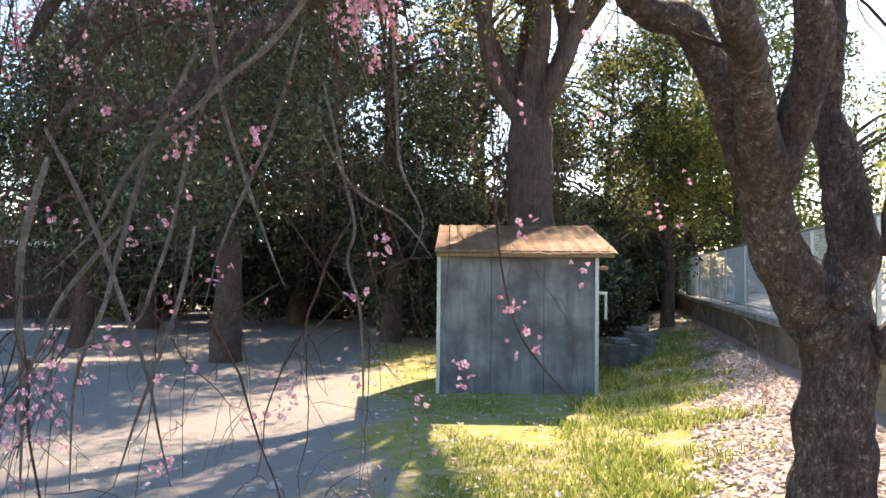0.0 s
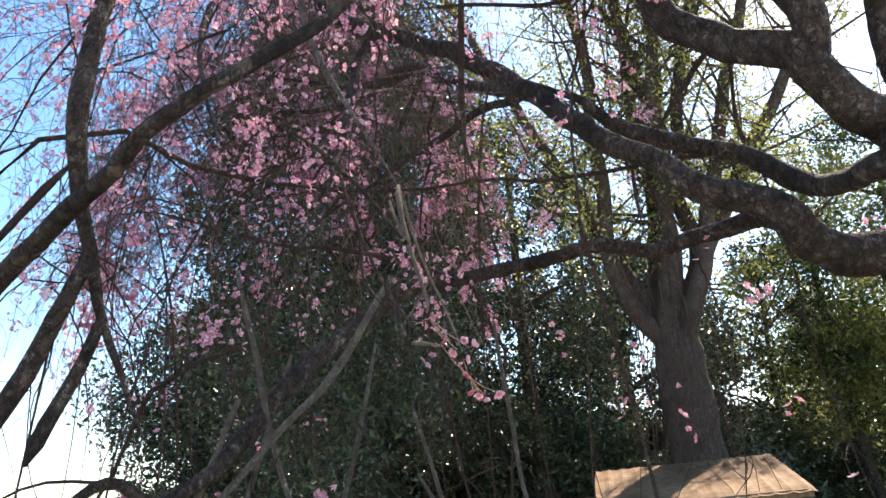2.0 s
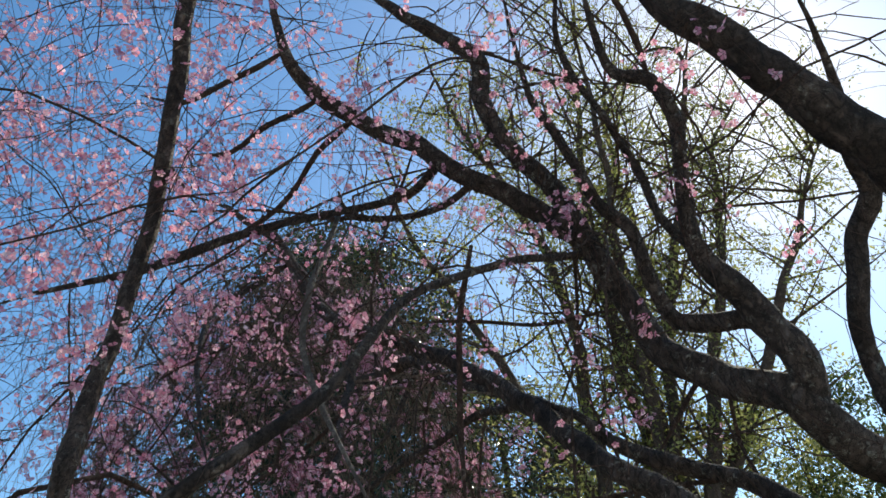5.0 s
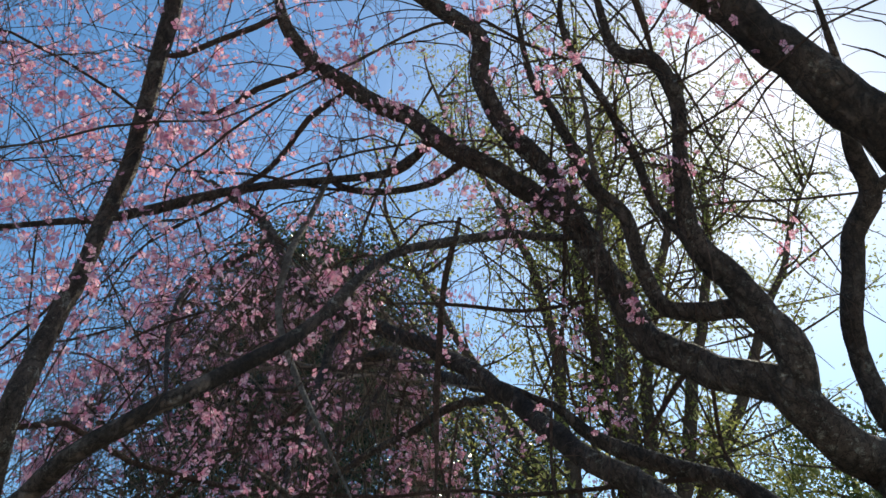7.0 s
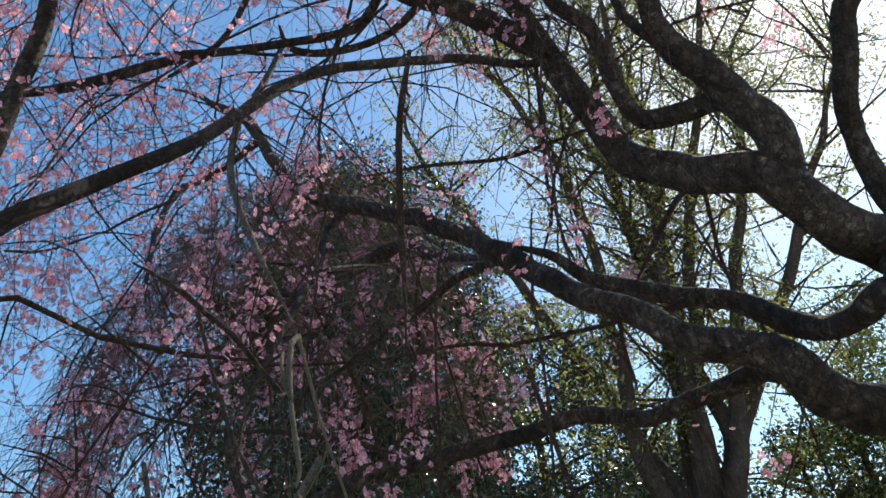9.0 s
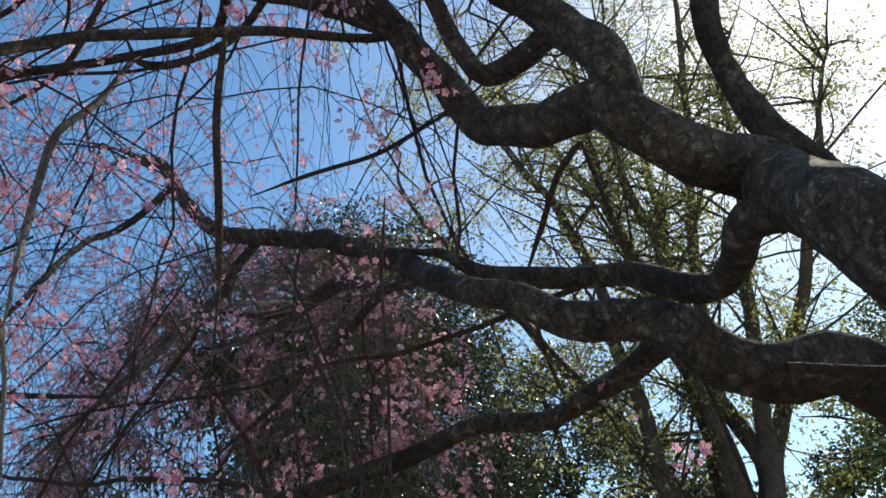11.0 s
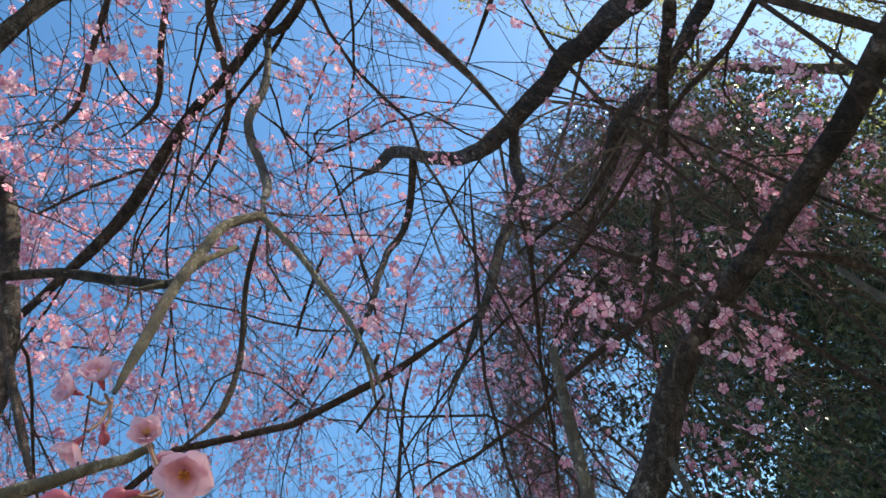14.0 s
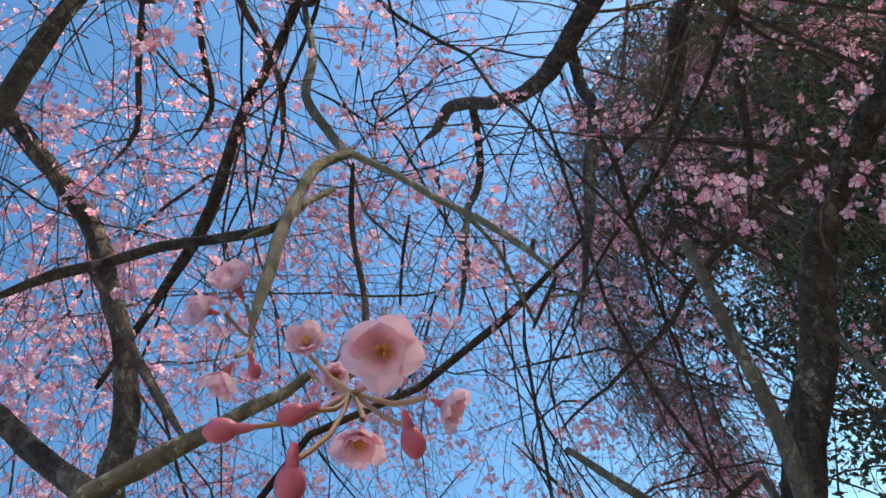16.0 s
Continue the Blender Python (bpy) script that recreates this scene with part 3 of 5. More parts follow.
limb("branch", [(0.806, 2.420, 3.161, 0.0279), (0.772, 2.456, 3.204, 0.0267), (0.670, 2.545, 3.262, 0.0263), (0.624, 2.550, 3.309, 0.0234), (0.603, 2.519, 3.422, 0.0222), (0.583, 2.473, 3.550, 0.0210), (0.507, 2.446, 3.650, 0.0197), (0.471, 2.391, 3.764, 0.0167), (0.432, 2.348, 3.873, 0.0153), (0.383, 2.298, 3.982, 0.0139), (0.367, 2.203, 4.139, 0.0125), (0.363, 2.120, 4.259, 0.0109)])
limb("branch", [(0.743, 2.555, 3.485, 0.0165), (0.681, 2.533, 3.627, 0.0136), (0.650, 2.478, 3.789, 0.0139), (0.597, 2.410, 3.956, 0.0125), (0.525, 2.337, 4.133, 0.0120), (0.510, 2.268, 4.253, 0.0113), (0.536, 2.208, 4.344, 0.0106), (0.565, 2.113, 4.446, 0.0078)])
limb("branch", [(1.035, 2.535, 2.718, 0.0359), (1.145, 2.676, 2.791, 0.0351), (1.103, 2.663, 2.973, 0.0307), (1.091, 2.652, 3.109, 0.0264), (1.116, 2.597, 3.277, 0.0285), (1.180, 2.532, 3.443, 0.0310), (1.221, 2.473, 3.526, 0.0295), (1.177, 2.371, 3.607, 0.0239), (1.178, 2.276, 3.704, 0.0205), (1.152, 2.169, 3.814, 0.0171), (1.121, 2.081, 3.900, 0.0154)])
limb("branch", [(1.221, 2.473, 3.526, 0.0191), (1.280, 2.442, 3.537, 0.0174), (1.347, 2.421, 3.598, 0.0143)])
limb("branch", [(1.068, 2.003, 3.183, 0.0546), (1.031, 1.968, 3.251, 0.0533), (0.960, 1.926, 3.340, 0.0494), (0.881, 1.881, 3.424, 0.0455), (0.804, 1.856, 3.520, 0.0423), (0.716, 1.818, 3.605, 0.0388), (0.663, 1.800, 3.695, 0.0357), (0.595, 1.761, 3.795, 0.0324)])
limb("branch", [(0.476, 2.582, 3.593, 0.0119), (0.401, 2.527, 3.550, 0.0115), (0.249, 2.332, 3.427, 0.0111), (0.121, 2.169, 3.296, 0.0106), (0.016, 2.032, 3.167, 0.0101), (-0.032, 1.934, 3.040, 0.0103), (-0.076, 1.864, 2.920, 0.0109), (-0.130, 1.802, 2.822, 0.0119), (-0.194, 1.748, 2.740, 0.0125), (-0.251, 1.702, 2.684, 0.0133), (-0.287, 1.684, 2.650, 0.0135), (-0.354, 1.684, 2.611, 0.0140), (-0.423, 1.711, 2.578, 0.0149), (-0.500, 1.750, 2.566, 0.0162), (-0.606, 1.804, 2.545, 0.0174), (-0.744, 1.871, 2.503, 0.0189), (-0.939, 1.968, 2.415, 0.0159), (-1.158, 2.077, 2.225, 0.0125), (-1.377, 2.186, 1.937, 0.0091)])
limb("branch", [(0.064, 2.473, 3.992, 0.0160), (-0.088, 2.600, 3.991, 0.0153), (-0.255, 2.509, 3.896, 0.0129), (-0.401, 2.405, 3.807, 0.0132), (-0.468, 2.320, 3.726, 0.0136), (-0.600, 2.231, 3.616, 0.0147), (-0.673, 2.153, 3.522, 0.0157), (-0.710, 2.078, 3.448, 0.0151), (-0.770, 1.992, 3.371, 0.0146), (-0.827, 1.904, 3.294, 0.0155)])
limb("branch", [(-0.491, 1.728, 4.230, 0.0232), (-0.488, 1.770, 4.077, 0.0230), (-0.524, 1.845, 3.872, 0.0227), (-0.568, 1.915, 3.641, 0.0201), (-0.607, 1.954, 3.407, 0.0205), (-0.631, 1.948, 3.201, 0.0194), (-0.638, 1.928, 2.999, 0.0202), (-0.626, 1.881, 2.834, 0.0208), (-0.654, 1.933, 2.707, 0.0168), (-0.664, 1.985, 2.574, 0.0156), (-0.657, 2.032, 2.448, 0.0144), (-0.638, 2.071, 2.332, 0.0120), (-0.609, 2.105, 2.218, 0.0090)])
limb("branch", [(-0.664, 1.985, 2.574, 0.0125), (-0.701, 1.986, 2.490, 0.0162), (-0.742, 1.979, 2.399, 0.0180), (-0.792, 1.960, 2.293, 0.0198), (-0.830, 1.939, 2.184, 0.0216)])
limb("branch", [(-0.657, 2.032, 2.448, 0.0108), (-0.691, 2.027, 2.367, 0.0126), (-0.728, 2.013, 2.288, 0.0144), (-0.770, 1.992, 2.177, 0.0144)])
limb("branch", [(0.132, 2.337, 3.511, 0.0098), (0.070, 2.403, 3.326, 0.0088), (0.031, 2.473, 3.101, 0.0086), (0.017, 2.492, 2.941, 0.0068), (0.009, 2.492, 2.797, 0.0052)], 0.06, 8, TWIG, False)
limb("branch", [(0.166, 2.498, 3.901, 0.0128), (0.041, 2.556, 3.873, 0.0121), (-0.093, 2.578, 3.877, 0.0115), (-0.218, 2.571, 3.895, 0.0126), (-0.288, 2.544, 3.923, 0.0136), (-0.301, 2.500, 3.983, 0.0101)])
limb("branch", [(-0.297, 2.537, 3.945, 0.0128), (-0.341, 2.469, 3.698, 0.0109), (-0.350, 2.379, 3.488, 0.0099), (-0.338, 2.343, 3.232, 0.0089), (-0.069, 2.113, 2.655, 0.0047)], 0.07, 8, LIT_BOUGH)
limb("branch", [(-0.447, 3.503, 4.060, 0.0227), (-0.529, 3.462, 3.929, 0.0199), (-0.553, 3.369, 3.724, 0.0187), (-0.512, 3.161, 3.478, 0.0158), (-0.471, 2.987, 3.273, 0.0134), (-0.464, 2.837, 3.086, 0.0114), (-0.446, 2.720, 2.952, 0.0092), (-0.432, 2.599, 2.809, 0.0071), (-0.415, 2.517, 2.716, 0.0055)])
limb("branch", [(-0.867, 3.479, 4.557, 0.0186), (-1.002, 3.494, 4.485, 0.0160), (-1.146, 3.471, 4.396, 0.0160), (-1.162, 3.308, 4.207, 0.0139), (-1.039, 3.023, 3.759, 0.0108), (-0.848, 2.749, 3.349, 0.0080), (-0.714, 2.582, 3.116, 0.0062)])
limb("branch", [(0.135, 3.404, 3.537, 0.0182), (-0.072, 3.601, 3.617, 0.0180), (-0.264, 3.687, 3.572, 0.0166), (-0.451, 3.756, 3.532, 0.0161), (-0.591, 3.786, 3.469, 0.0142), (-0.769, 3.791, 3.390, 0.0122), (-0.846, 3.776, 3.328, 0.0100)])
limb("branch", [(0.295, 3.496, 3.488, 0.0236), (0.131, 3.721, 3.722, 0.0260), (-0.166, 4.044, 4.019, 0.0282), (-0.486, 4.264, 4.328, 0.0306), (-0.681, 4.281, 4.279, 0.0268), (-0.842, 4.211, 4.251, 0.0240), (-0.999, 4.103, 4.254, 0.0183), (-1.147, 3.992, 4.252, 0.0127)])
limb("branch", [(-0.494, 4.342, 4.372, 0.0234), (-0.632, 4.306, 4.283, 0.0205), (-0.832, 4.241, 4.182, 0.0177), (-1.035, 4.179, 4.132, 0.0151), (-1.205, 4.089, 4.115, 0.0101)])
limb("branch", [(-0.472, 4.383, 4.335, 0.0182), (-0.546, 4.437, 4.247, 0.0156), (-0.670, 4.444, 4.020, 0.0126), (-0.842, 4.469, 3.892, 0.0101)])
limb("branch", [(-0.068, 2.114, 2.655, 0.0047), (-0.059, 2.067, 2.619, 0.0048), (-0.046, 2.030, 2.556, 0.0047), (-0.027, 1.994, 2.483, 0.0041), (-0.005, 1.963, 2.409, 0.0037), (0.010, 1.941, 2.362, 0.0036), (0.010, 1.929, 2.339, 0.0035)], 0.1, 12, PALE, False)
limb("branch", [(0.029, 1.937, 2.285, 0.0018), (0.023, 1.926, 2.284, 0.0024), (0.019, 1.911, 2.284, 0.0028), (0.014, 1.896, 2.283, 0.0032), (0.012, 1.885, 2.282, 0.0037), (0.009, 1.871, 2.280, 0.0042), (0.006, 1.854, 2.278, 0.0049), (0.003, 1.845, 2.275, 0.0051)], 0.1, 12, PALE, False)
limb("branch", [(-0.010, 1.856, 2.290, 0.0048), (-0.016, 1.846, 2.313, 0.0048), (-0.021, 1.837, 2.336, 0.0048), (-0.024, 1.828, 2.360, 0.0051), (-0.023, 1.816, 2.385, 0.0050)])
limb("branch", [(-0.069, 2.113, 2.655, 0.0036), (-0.052, 2.119, 2.575, 0.0030), (-0.033, 2.113, 2.499, 0.0027), (-0.004, 2.099, 2.418, 0.0023), (0.025, 2.076, 2.341, 0.0019), (0.037, 2.064, 2.299, 0.0017)], 0.1, 12, PALE, False)
limb("branch", [(-0.021, 2.110, 2.454, 0.0017), (-0.038, 2.126, 2.431, 0.0015), (-0.076, 2.138, 2.389, 0.0012)], 0.1, 12, PALE, False)
limb("branch", [(0.024, 2.078, 2.338, 0.0013), (0.030, 2.080, 2.341, 0.0013)], 0.06, 8, TWIG, False)
limb("branch", [(0.032, 2.069, 2.306, 0.0012), (0.018, 2.060, 2.301, 0.0011), (0.010, 2.055, 2.298, 0.0008)], 0.06, 8, TWIG, False)
limb("branch", [(0.018, 2.070, 2.308, 0.0007), (0.021, 2.078, 2.303, 0.0006), (0.023, 2.085, 2.298, 0.0004)], 0.1, 12, PALE, False)
limb("branch", [(-0.027, 1.992, 2.484, 0.0033), (-0.041, 1.987, 2.501, 0.0035), (-0.066, 1.962, 2.540, 0.0037), (-0.090, 1.930, 2.579, 0.0040), (-0.108, 1.892, 2.596, 0.0041), (-0.121, 1.858, 2.612, 0.0043), (-0.139, 1.822, 2.624, 0.0042), (-0.157, 1.793, 2.633, 0.0040)])
limb("branch", [(-0.080, 2.081, 2.614, 0.0029), (-0.063, 2.039, 2.568, 0.0029), (-0.036, 1.998, 2.500, 0.0027), (-0.035, 1.967, 2.486, 0.0026)], 0.1, 12, PALE, False)
limb("branch", [(-0.112, 1.883, 2.593, 0.0028), (-0.095, 1.890, 2.520, 0.0029), (-0.062, 1.892, 2.418, 0.0027), (-0.025, 1.891, 2.344, 0.0025), (0.007, 1.889, 2.291, 0.0025)], 0.06, 8, TWIG, False)
limb("branch", [(-0.314, 2.345, 4.288, 0.0104), (-0.406, 2.338, 4.233, 0.0102), (-0.507, 2.338, 4.201, 0.0102), (-0.620, 2.333, 4.104, 0.0084), (-0.698, 2.244, 4.033, 0.0049)], 0.06, 8, TWIG, False)
limb("branch", [(-0.221, 2.412, 4.209, 0.0109), (-0.352, 2.432, 4.118, 0.0106), (-0.426, 2.463, 4.032, 0.0096), (-0.504, 2.474, 3.944, 0.0094), (-0.620, 2.450, 3.845, 0.0068), (-0.703, 2.393, 3.762, 0.0045)], 0.06, 8, TWIG, False)
limb("branch", [(-0.410, 2.224, 4.423, 0.0110), (-0.475, 2.201, 4.344, 0.0107), (-0.569, 2.172, 4.264, 0.0096), (-0.694, 2.139, 4.164, 0.0085), (-0.789, 2.049, 4.130, 0.0051)], 0.06, 8, TWIG, False)
limb("branch", [(-0.068, 2.107, 2.634, 0.0023), (-0.108, 2.099, 2.614, 0.0028), (-0.127, 2.091, 2.580, 0.0027), (-0.139, 2.077, 2.524, 0.0028), (-0.129, 2.041, 2.451, 0.0027), (-0.080, 1.988, 2.377, 0.0020)], 0.06, 8, TWIG, False)
limb("branch", [(-0.747, 2.712, 3.597, 0.0052), (-0.850, 2.677, 3.547, 0.0045), (-0.947, 2.650, 3.485, 0.0037)], 0.06, 8, TWIG, False)
limb("branch", [(-1.398, 2.737, 3.605, 0.0062), (-1.315, 2.824, 3.639, 0.0045), (-1.143, 2.914, 3.737, 0.0045)], 0.06, 8, TWIG, False)
limb("branch", [(0.542, 2.794, 3.507, 0.0072), (0.439, 2.831, 3.525, 0.0067), (0.262, 2.892, 3.562, 0.0070), (0.029, 2.971, 3.679, 0.0068), (-0.234, 3.038, 3.771, 0.0056)], 0.06, 8, TWIG, False)
limb("branch", [(0.792, 2.890, 3.316, 0.0096), (0.716, 2.928, 3.281, 0.0089), (0.632, 2.998, 3.204, 0.0082), (0.547, 3.063, 3.120, 0.0062)], 0.06, 8, TWIG, False)
limb("branch", [(0.792, 2.890, 3.316, 0.0069), (0.792, 2.983, 3.226, 0.0062), (0.800, 3.079, 3.119, 0.0062), (0.831, 3.155, 3.018, 0.0055)], 0.06, 8, TWIG, False)
limb("branch", [(0.503, 3.403, 3.249, 0.0082), (0.486, 3.466, 3.158, 0.0073), (0.491, 3.562, 3.001, 0.0065)], 0.06, 8, TWIG, False)
limb("branch", [(-0.621, 2.507, 2.671, 0.0093), (-0.603, 2.563, 2.496, 0.0093), (-0.577, 2.634, 2.213, 0.0076), (-0.503, 2.680, 1.949, 0.0068), (-0.396, 2.710, 1.643, 0.0059), (-0.363, 2.701, 1.568, 0.0051)], 0.07, 8, LIT_BOUGH)
limb("branch", [(-0.620, 2.518, 2.347, 0.0110), (-0.728, 2.518, 2.115, 0.0102), (-0.787, 2.510, 1.950, 0.0093), (-0.838, 2.485, 1.719, 0.0076), (-0.873, 2.451, 1.520, 0.0076), (-0.926, 2.386, 1.287, 0.0068), (-0.896, 2.310, 0.978, 0.0059)], 0.07, 8, LIT_BOUGH)
limb("branch", [(-0.917, 2.167, 2.018, 0.0093), (-0.824, 2.231, 1.785, 0.0076), (-0.766, 2.254, 1.628, 0.0076), (-0.708, 2.261, 1.470, 0.0068), (-0.651, 2.251, 1.329, 0.0059), (-0.603, 2.226, 1.163, 0.0051), (-0.554, 2.192, 1.029, 0.0043)], 0.07, 8, LIT_BOUGH)
limb("branch", [(-0.552, 2.697, 2.478, 0.0093), (-0.693, 2.721, 2.131, 0.0076), (-0.769, 2.720, 1.776, 0.0076), (-0.812, 2.678, 1.586, 0.0068), (-0.863, 2.629, 1.437, 0.0059), (-1.084, 2.491, 1.329, 0.0051)], 0.07, 8, LIT_BOUGH)
limb("branch", [(-0.277, 2.900, 2.335, 0.0076), (-0.203, 2.963, 1.980, 0.0068), (-0.162, 2.969, 1.790, 0.0059), (-0.187, 2.953, 1.667, 0.0059), (-0.138, 2.943, 1.494, 0.0051), (-0.115, 2.902, 1.212, 0.0043), (-0.110, 2.796, 0.830, 0.0034)], 0.07, 8, LIT_BOUGH)
limb("branch", [(-0.285, 2.940, 2.145, 0.0068), (-0.162, 2.962, 1.939, 0.0059), (0.011, 2.967, 1.831, 0.0051), (0.134, 2.948, 1.683, 0.0034)], 0.07, 8, LIT_BOUGH)
limb("branch", [(-0.029, 2.968, 2.557, 0.0076), (-0.013, 3.023, 2.268, 0.0068), (0.004, 3.045, 2.037, 0.0059), (0.094, 3.043, 1.839, 0.0051), (0.052, 3.026, 1.683, 0.0043)], 0.07, 8, LIT_BOUGH)
limb("branch", [(-0.876, 2.106, 1.927, 0.0119), (-0.919, 2.081, 1.720, 0.0102), (-0.912, 2.055, 1.545, 0.0093), (-0.888, 2.037, 1.345, 0.0076), (-0.850, 1.978, 1.078, 0.0068)], 0.07, 8, LIT_BOUGH)
limb("branch", [(-0.781, 2.365, 1.760, 0.0093), (-0.908, 2.283, 1.561, 0.0076), (-0.944, 2.233, 1.437, 0.0068), (-0.971, 2.175, 1.287, 0.0059), (-1.015, 2.100, 1.153, 0.0051)], 0.07, 8, LIT_BOUGH)
limb("branch", [(-0.328, 2.752, 2.493, 0.0076), (-0.435, 2.791, 2.146, 0.0076), (-0.510, 2.782, 1.965, 0.0068), (-0.602, 2.749, 1.718, 0.0051), (-0.645, 2.708, 1.511, 0.0043)], 0.07, 8, LIT_BOUGH)
limb("branch", [(-0.621, 2.530, 1.768, 0.0076), (-0.656, 2.488, 1.520, 0.0068), (-0.734, 2.390, 1.188, 0.0051), (-0.762, 2.299, 0.995, 0.0043)], 0.07, 8, LIT_BOUGH)
limb("branch", [(-0.214, 2.540, 2.609, 0.0119), (-0.379, 2.564, 2.395, 0.0110), (-0.520, 2.549, 2.263, 0.0093), (-0.687, 2.508, 2.090, 0.0093), (-0.812, 2.468, 1.942, 0.0076), (-0.897, 2.427, 1.752, 0.0076), (-1.016, 2.354, 1.595, 0.0059)], 0.07, 8, LIT_BOUGH)



def burl(at, size, seed):
    """A swollen old knot on the trunk."""
    bm = bmesh.new()
    bmesh.ops.create_icosphere(bm, subdivisions=4, radius=1)
    for q in bm.verts:
        k = 1 + 0.28 * noise.noise(q.co * 1.6 + Vector((seed, 0, 0))) + 0.12 * noise.noise(q.co * 5 + Vector((0, seed, 0)))
        q.co = Vector(at) + q.co * size * k - cherry.location
    part("burl", bm_mesh("burl", bm, BARK, True), cherry, "swollen rough knot of bark")


burl((2.109, 3.409, 1.340), 0.1, 1.0)
burl((1.873, 3.391, 1.543), 0.055, 3.0)

grow = Growth()
# side branches that leave the limbs, kinked and sweeping out over the yard
side = []
for line in main_lines:
    length, rmean = np.linalg.norm(np.diff(line[:, :3], axis=0), axis=1).sum(), line[:, 3].mean()
    for _ in range(int(length * (0.4 if rmean > 0.03 else 0.3) + rng.random())):
        i = rng.integers(len(line) // 4, len(line))
        along = line[i, :3] - line[max(0, i - 4), :3]
        along = along / (np.linalg.norm(along) + 1e-9)
        head = along * 0.9 + rng.normal(size=3) * (0.5, 0.6, 0.45) + np.array([-0.4, 0, 0.05])
        rows = grow.shoot(droop(line[i, :3], head, rng.uniform(0.7, 2.0), min(line[i, 3] * 0.5, rng.uniform(0.004, 0.010)), rng.uniform(0.0, 0.5), 0.3, 14), 6)
        if rows is not None:
            side.append(rows)
main_lines += side
for line in main_lines:
    seg = np.linalg.norm(np.diff(line[:, :3], axis=0), axis=1)
    length, rmean = seg.sum(), line[:, 3].mean()
    count = int(length * (2.4 if rmean < 0.03 else 0.7))
    for _ in range(count):
        i = rng.integers(2, len(line))
        out = rng.normal(size=3)
        along = line[i, :3] - line[max(0, i - 4), :3]
        along = along / (np.linalg.norm(along) + 1e-9)
        head = out * (1, 1, 0.6) + along * 0.8 + np.array([-0.35, -0.1, 0.15])
        grow.branchlet(line[i, :3], head, rng.uniform(0.3, 1.2), rng.uniform(0.0015, 0.0036), rng.integers(5, 11), 0.5 if rmean < 0.025 else 0.0, rng.uniform(0.4, 1.2), 0.28)
low_lines = [p for line in main_lines for p in line[::3] if p[0] < 0.7 and 2.2 < p[1] and p[2] < 4.2 and p[3] < 0.075]
high_lines = [p for line in main_lines for p in line[::3] if p[0] < 0.6 and p[2] > 3.9 and p[3] < 0.06]
# stouter weeping shoots sweeping down to the yard
for _ in range(26):
    p = low_lines[rng.integers(len(low_lines))]
    grow.branchlet(p[:3], (rng.uniform(-1.2, 0.3), rng.normal() * 0.7 + 0.2, rng.uniform(-0.3, 0.4)), rng.uniform(1.2, 2.8), rng.uniform(0.004, 0.010), rng.integers(6, 11), 0.14, rng.uniform(0.8, 1.6), 0.4)
# long curtain that hangs from the low side of the tree
for _ in range(40):
    x, y = rng.uniform(-3.0, -0.6), rng.uniform(2.8, 5.6)
    z = 4.2 - 0.42 * abs(x + 0.8) - 0.1 * abs(y - 3.6) + rng.normal() * 0.5
    grow.branchlet((x, y, z), rng.normal(size=3) * (1, 1, 0.3), rng.uniform(1.2, 3.0), rng.uniform(0.003, 0.0065), rng.integers(5, 10), 0.1, 1.7, 0.3)
# fine spray high over the yard, most of it springing from the limbs
for k in range(380):
    if k % 3:
        q = high_lines[rng.integers(len(high_lines))][:3]
        s = q + np.array([-1.0, -0.1, 0.1]) * rng.uniform(0, 1.6) + rng.normal(size=3) * 0.3
    else:
        x, y = rng.uniform(-5.0, -0.8), rng.uniform(-0.2, 4.4)
        s = np.array([x, y, 6.4 - 0.09 * (x + 1.0) ** 2 + rng.normal() * 0.7])
    grow.branchlet(s, rng.normal(size=3) * (1, 1, 0.3) + (-0.6, -0.2, 0.2), rng.uniform(0.7, 1.9), rng.uniform(0.001, 0.0028), rng.integers(7, 13), 0.72, 1.2, 0.3)
# fine twigs over the crown's sunny side
sunny = [p for line in main_lines for p in line[::3] if p[0] > 0.3 and p[2] > 3.6 and p[3] < 0.04]
for _ in range(60):
    p = sunny[rng.integers(len(sunny))]
    grow.branchlet(p[:3] + rng.normal(size=3) * 0.05, rng.normal(size=3) + (0.1, 0.1, 0.5), rng.uniform(0.5, 1.6), rng.uniform(0.002, 0.0045), rng.integers(6, 12), 0.05, 0.6, 0.3)
holder = new("crown")
holder.parent = cherry
holder.location = (-1.88, -3.34, 0)
grow.finish(holder, 0.023, 10, 0.028, None, True)

# ---- other trees ----


def foliage(centres, radii, per, size, mat, name, parent, flat=0.0, offset=(0, 0, 0)):
    """Clumps of leaves: each clump a loose ball, denser towards its skin."""
    places = []
    for c, r in zip(centres, radii):
        d = rng.normal(size=(per, 3))
        d /= np.linalg.norm(d, axis=1)[:, None]
        rad = r * rng.uniform(0.35, 1.08, per) ** 0.6
        places.append(np.asarray(c) + d * rad[:, None] * (1, 1, 1 - flat))
    p = np.vstack(places)
    v, f = scatter(LEAF_V, LEAF_F, p, size * rng.uniform(0.6, 1.3, len(p)))
    ob = part(name, mesh_of(name, v - np.asarray(offset), f, mat), parent)
    ob["kind"] = "stuff"
    return ob


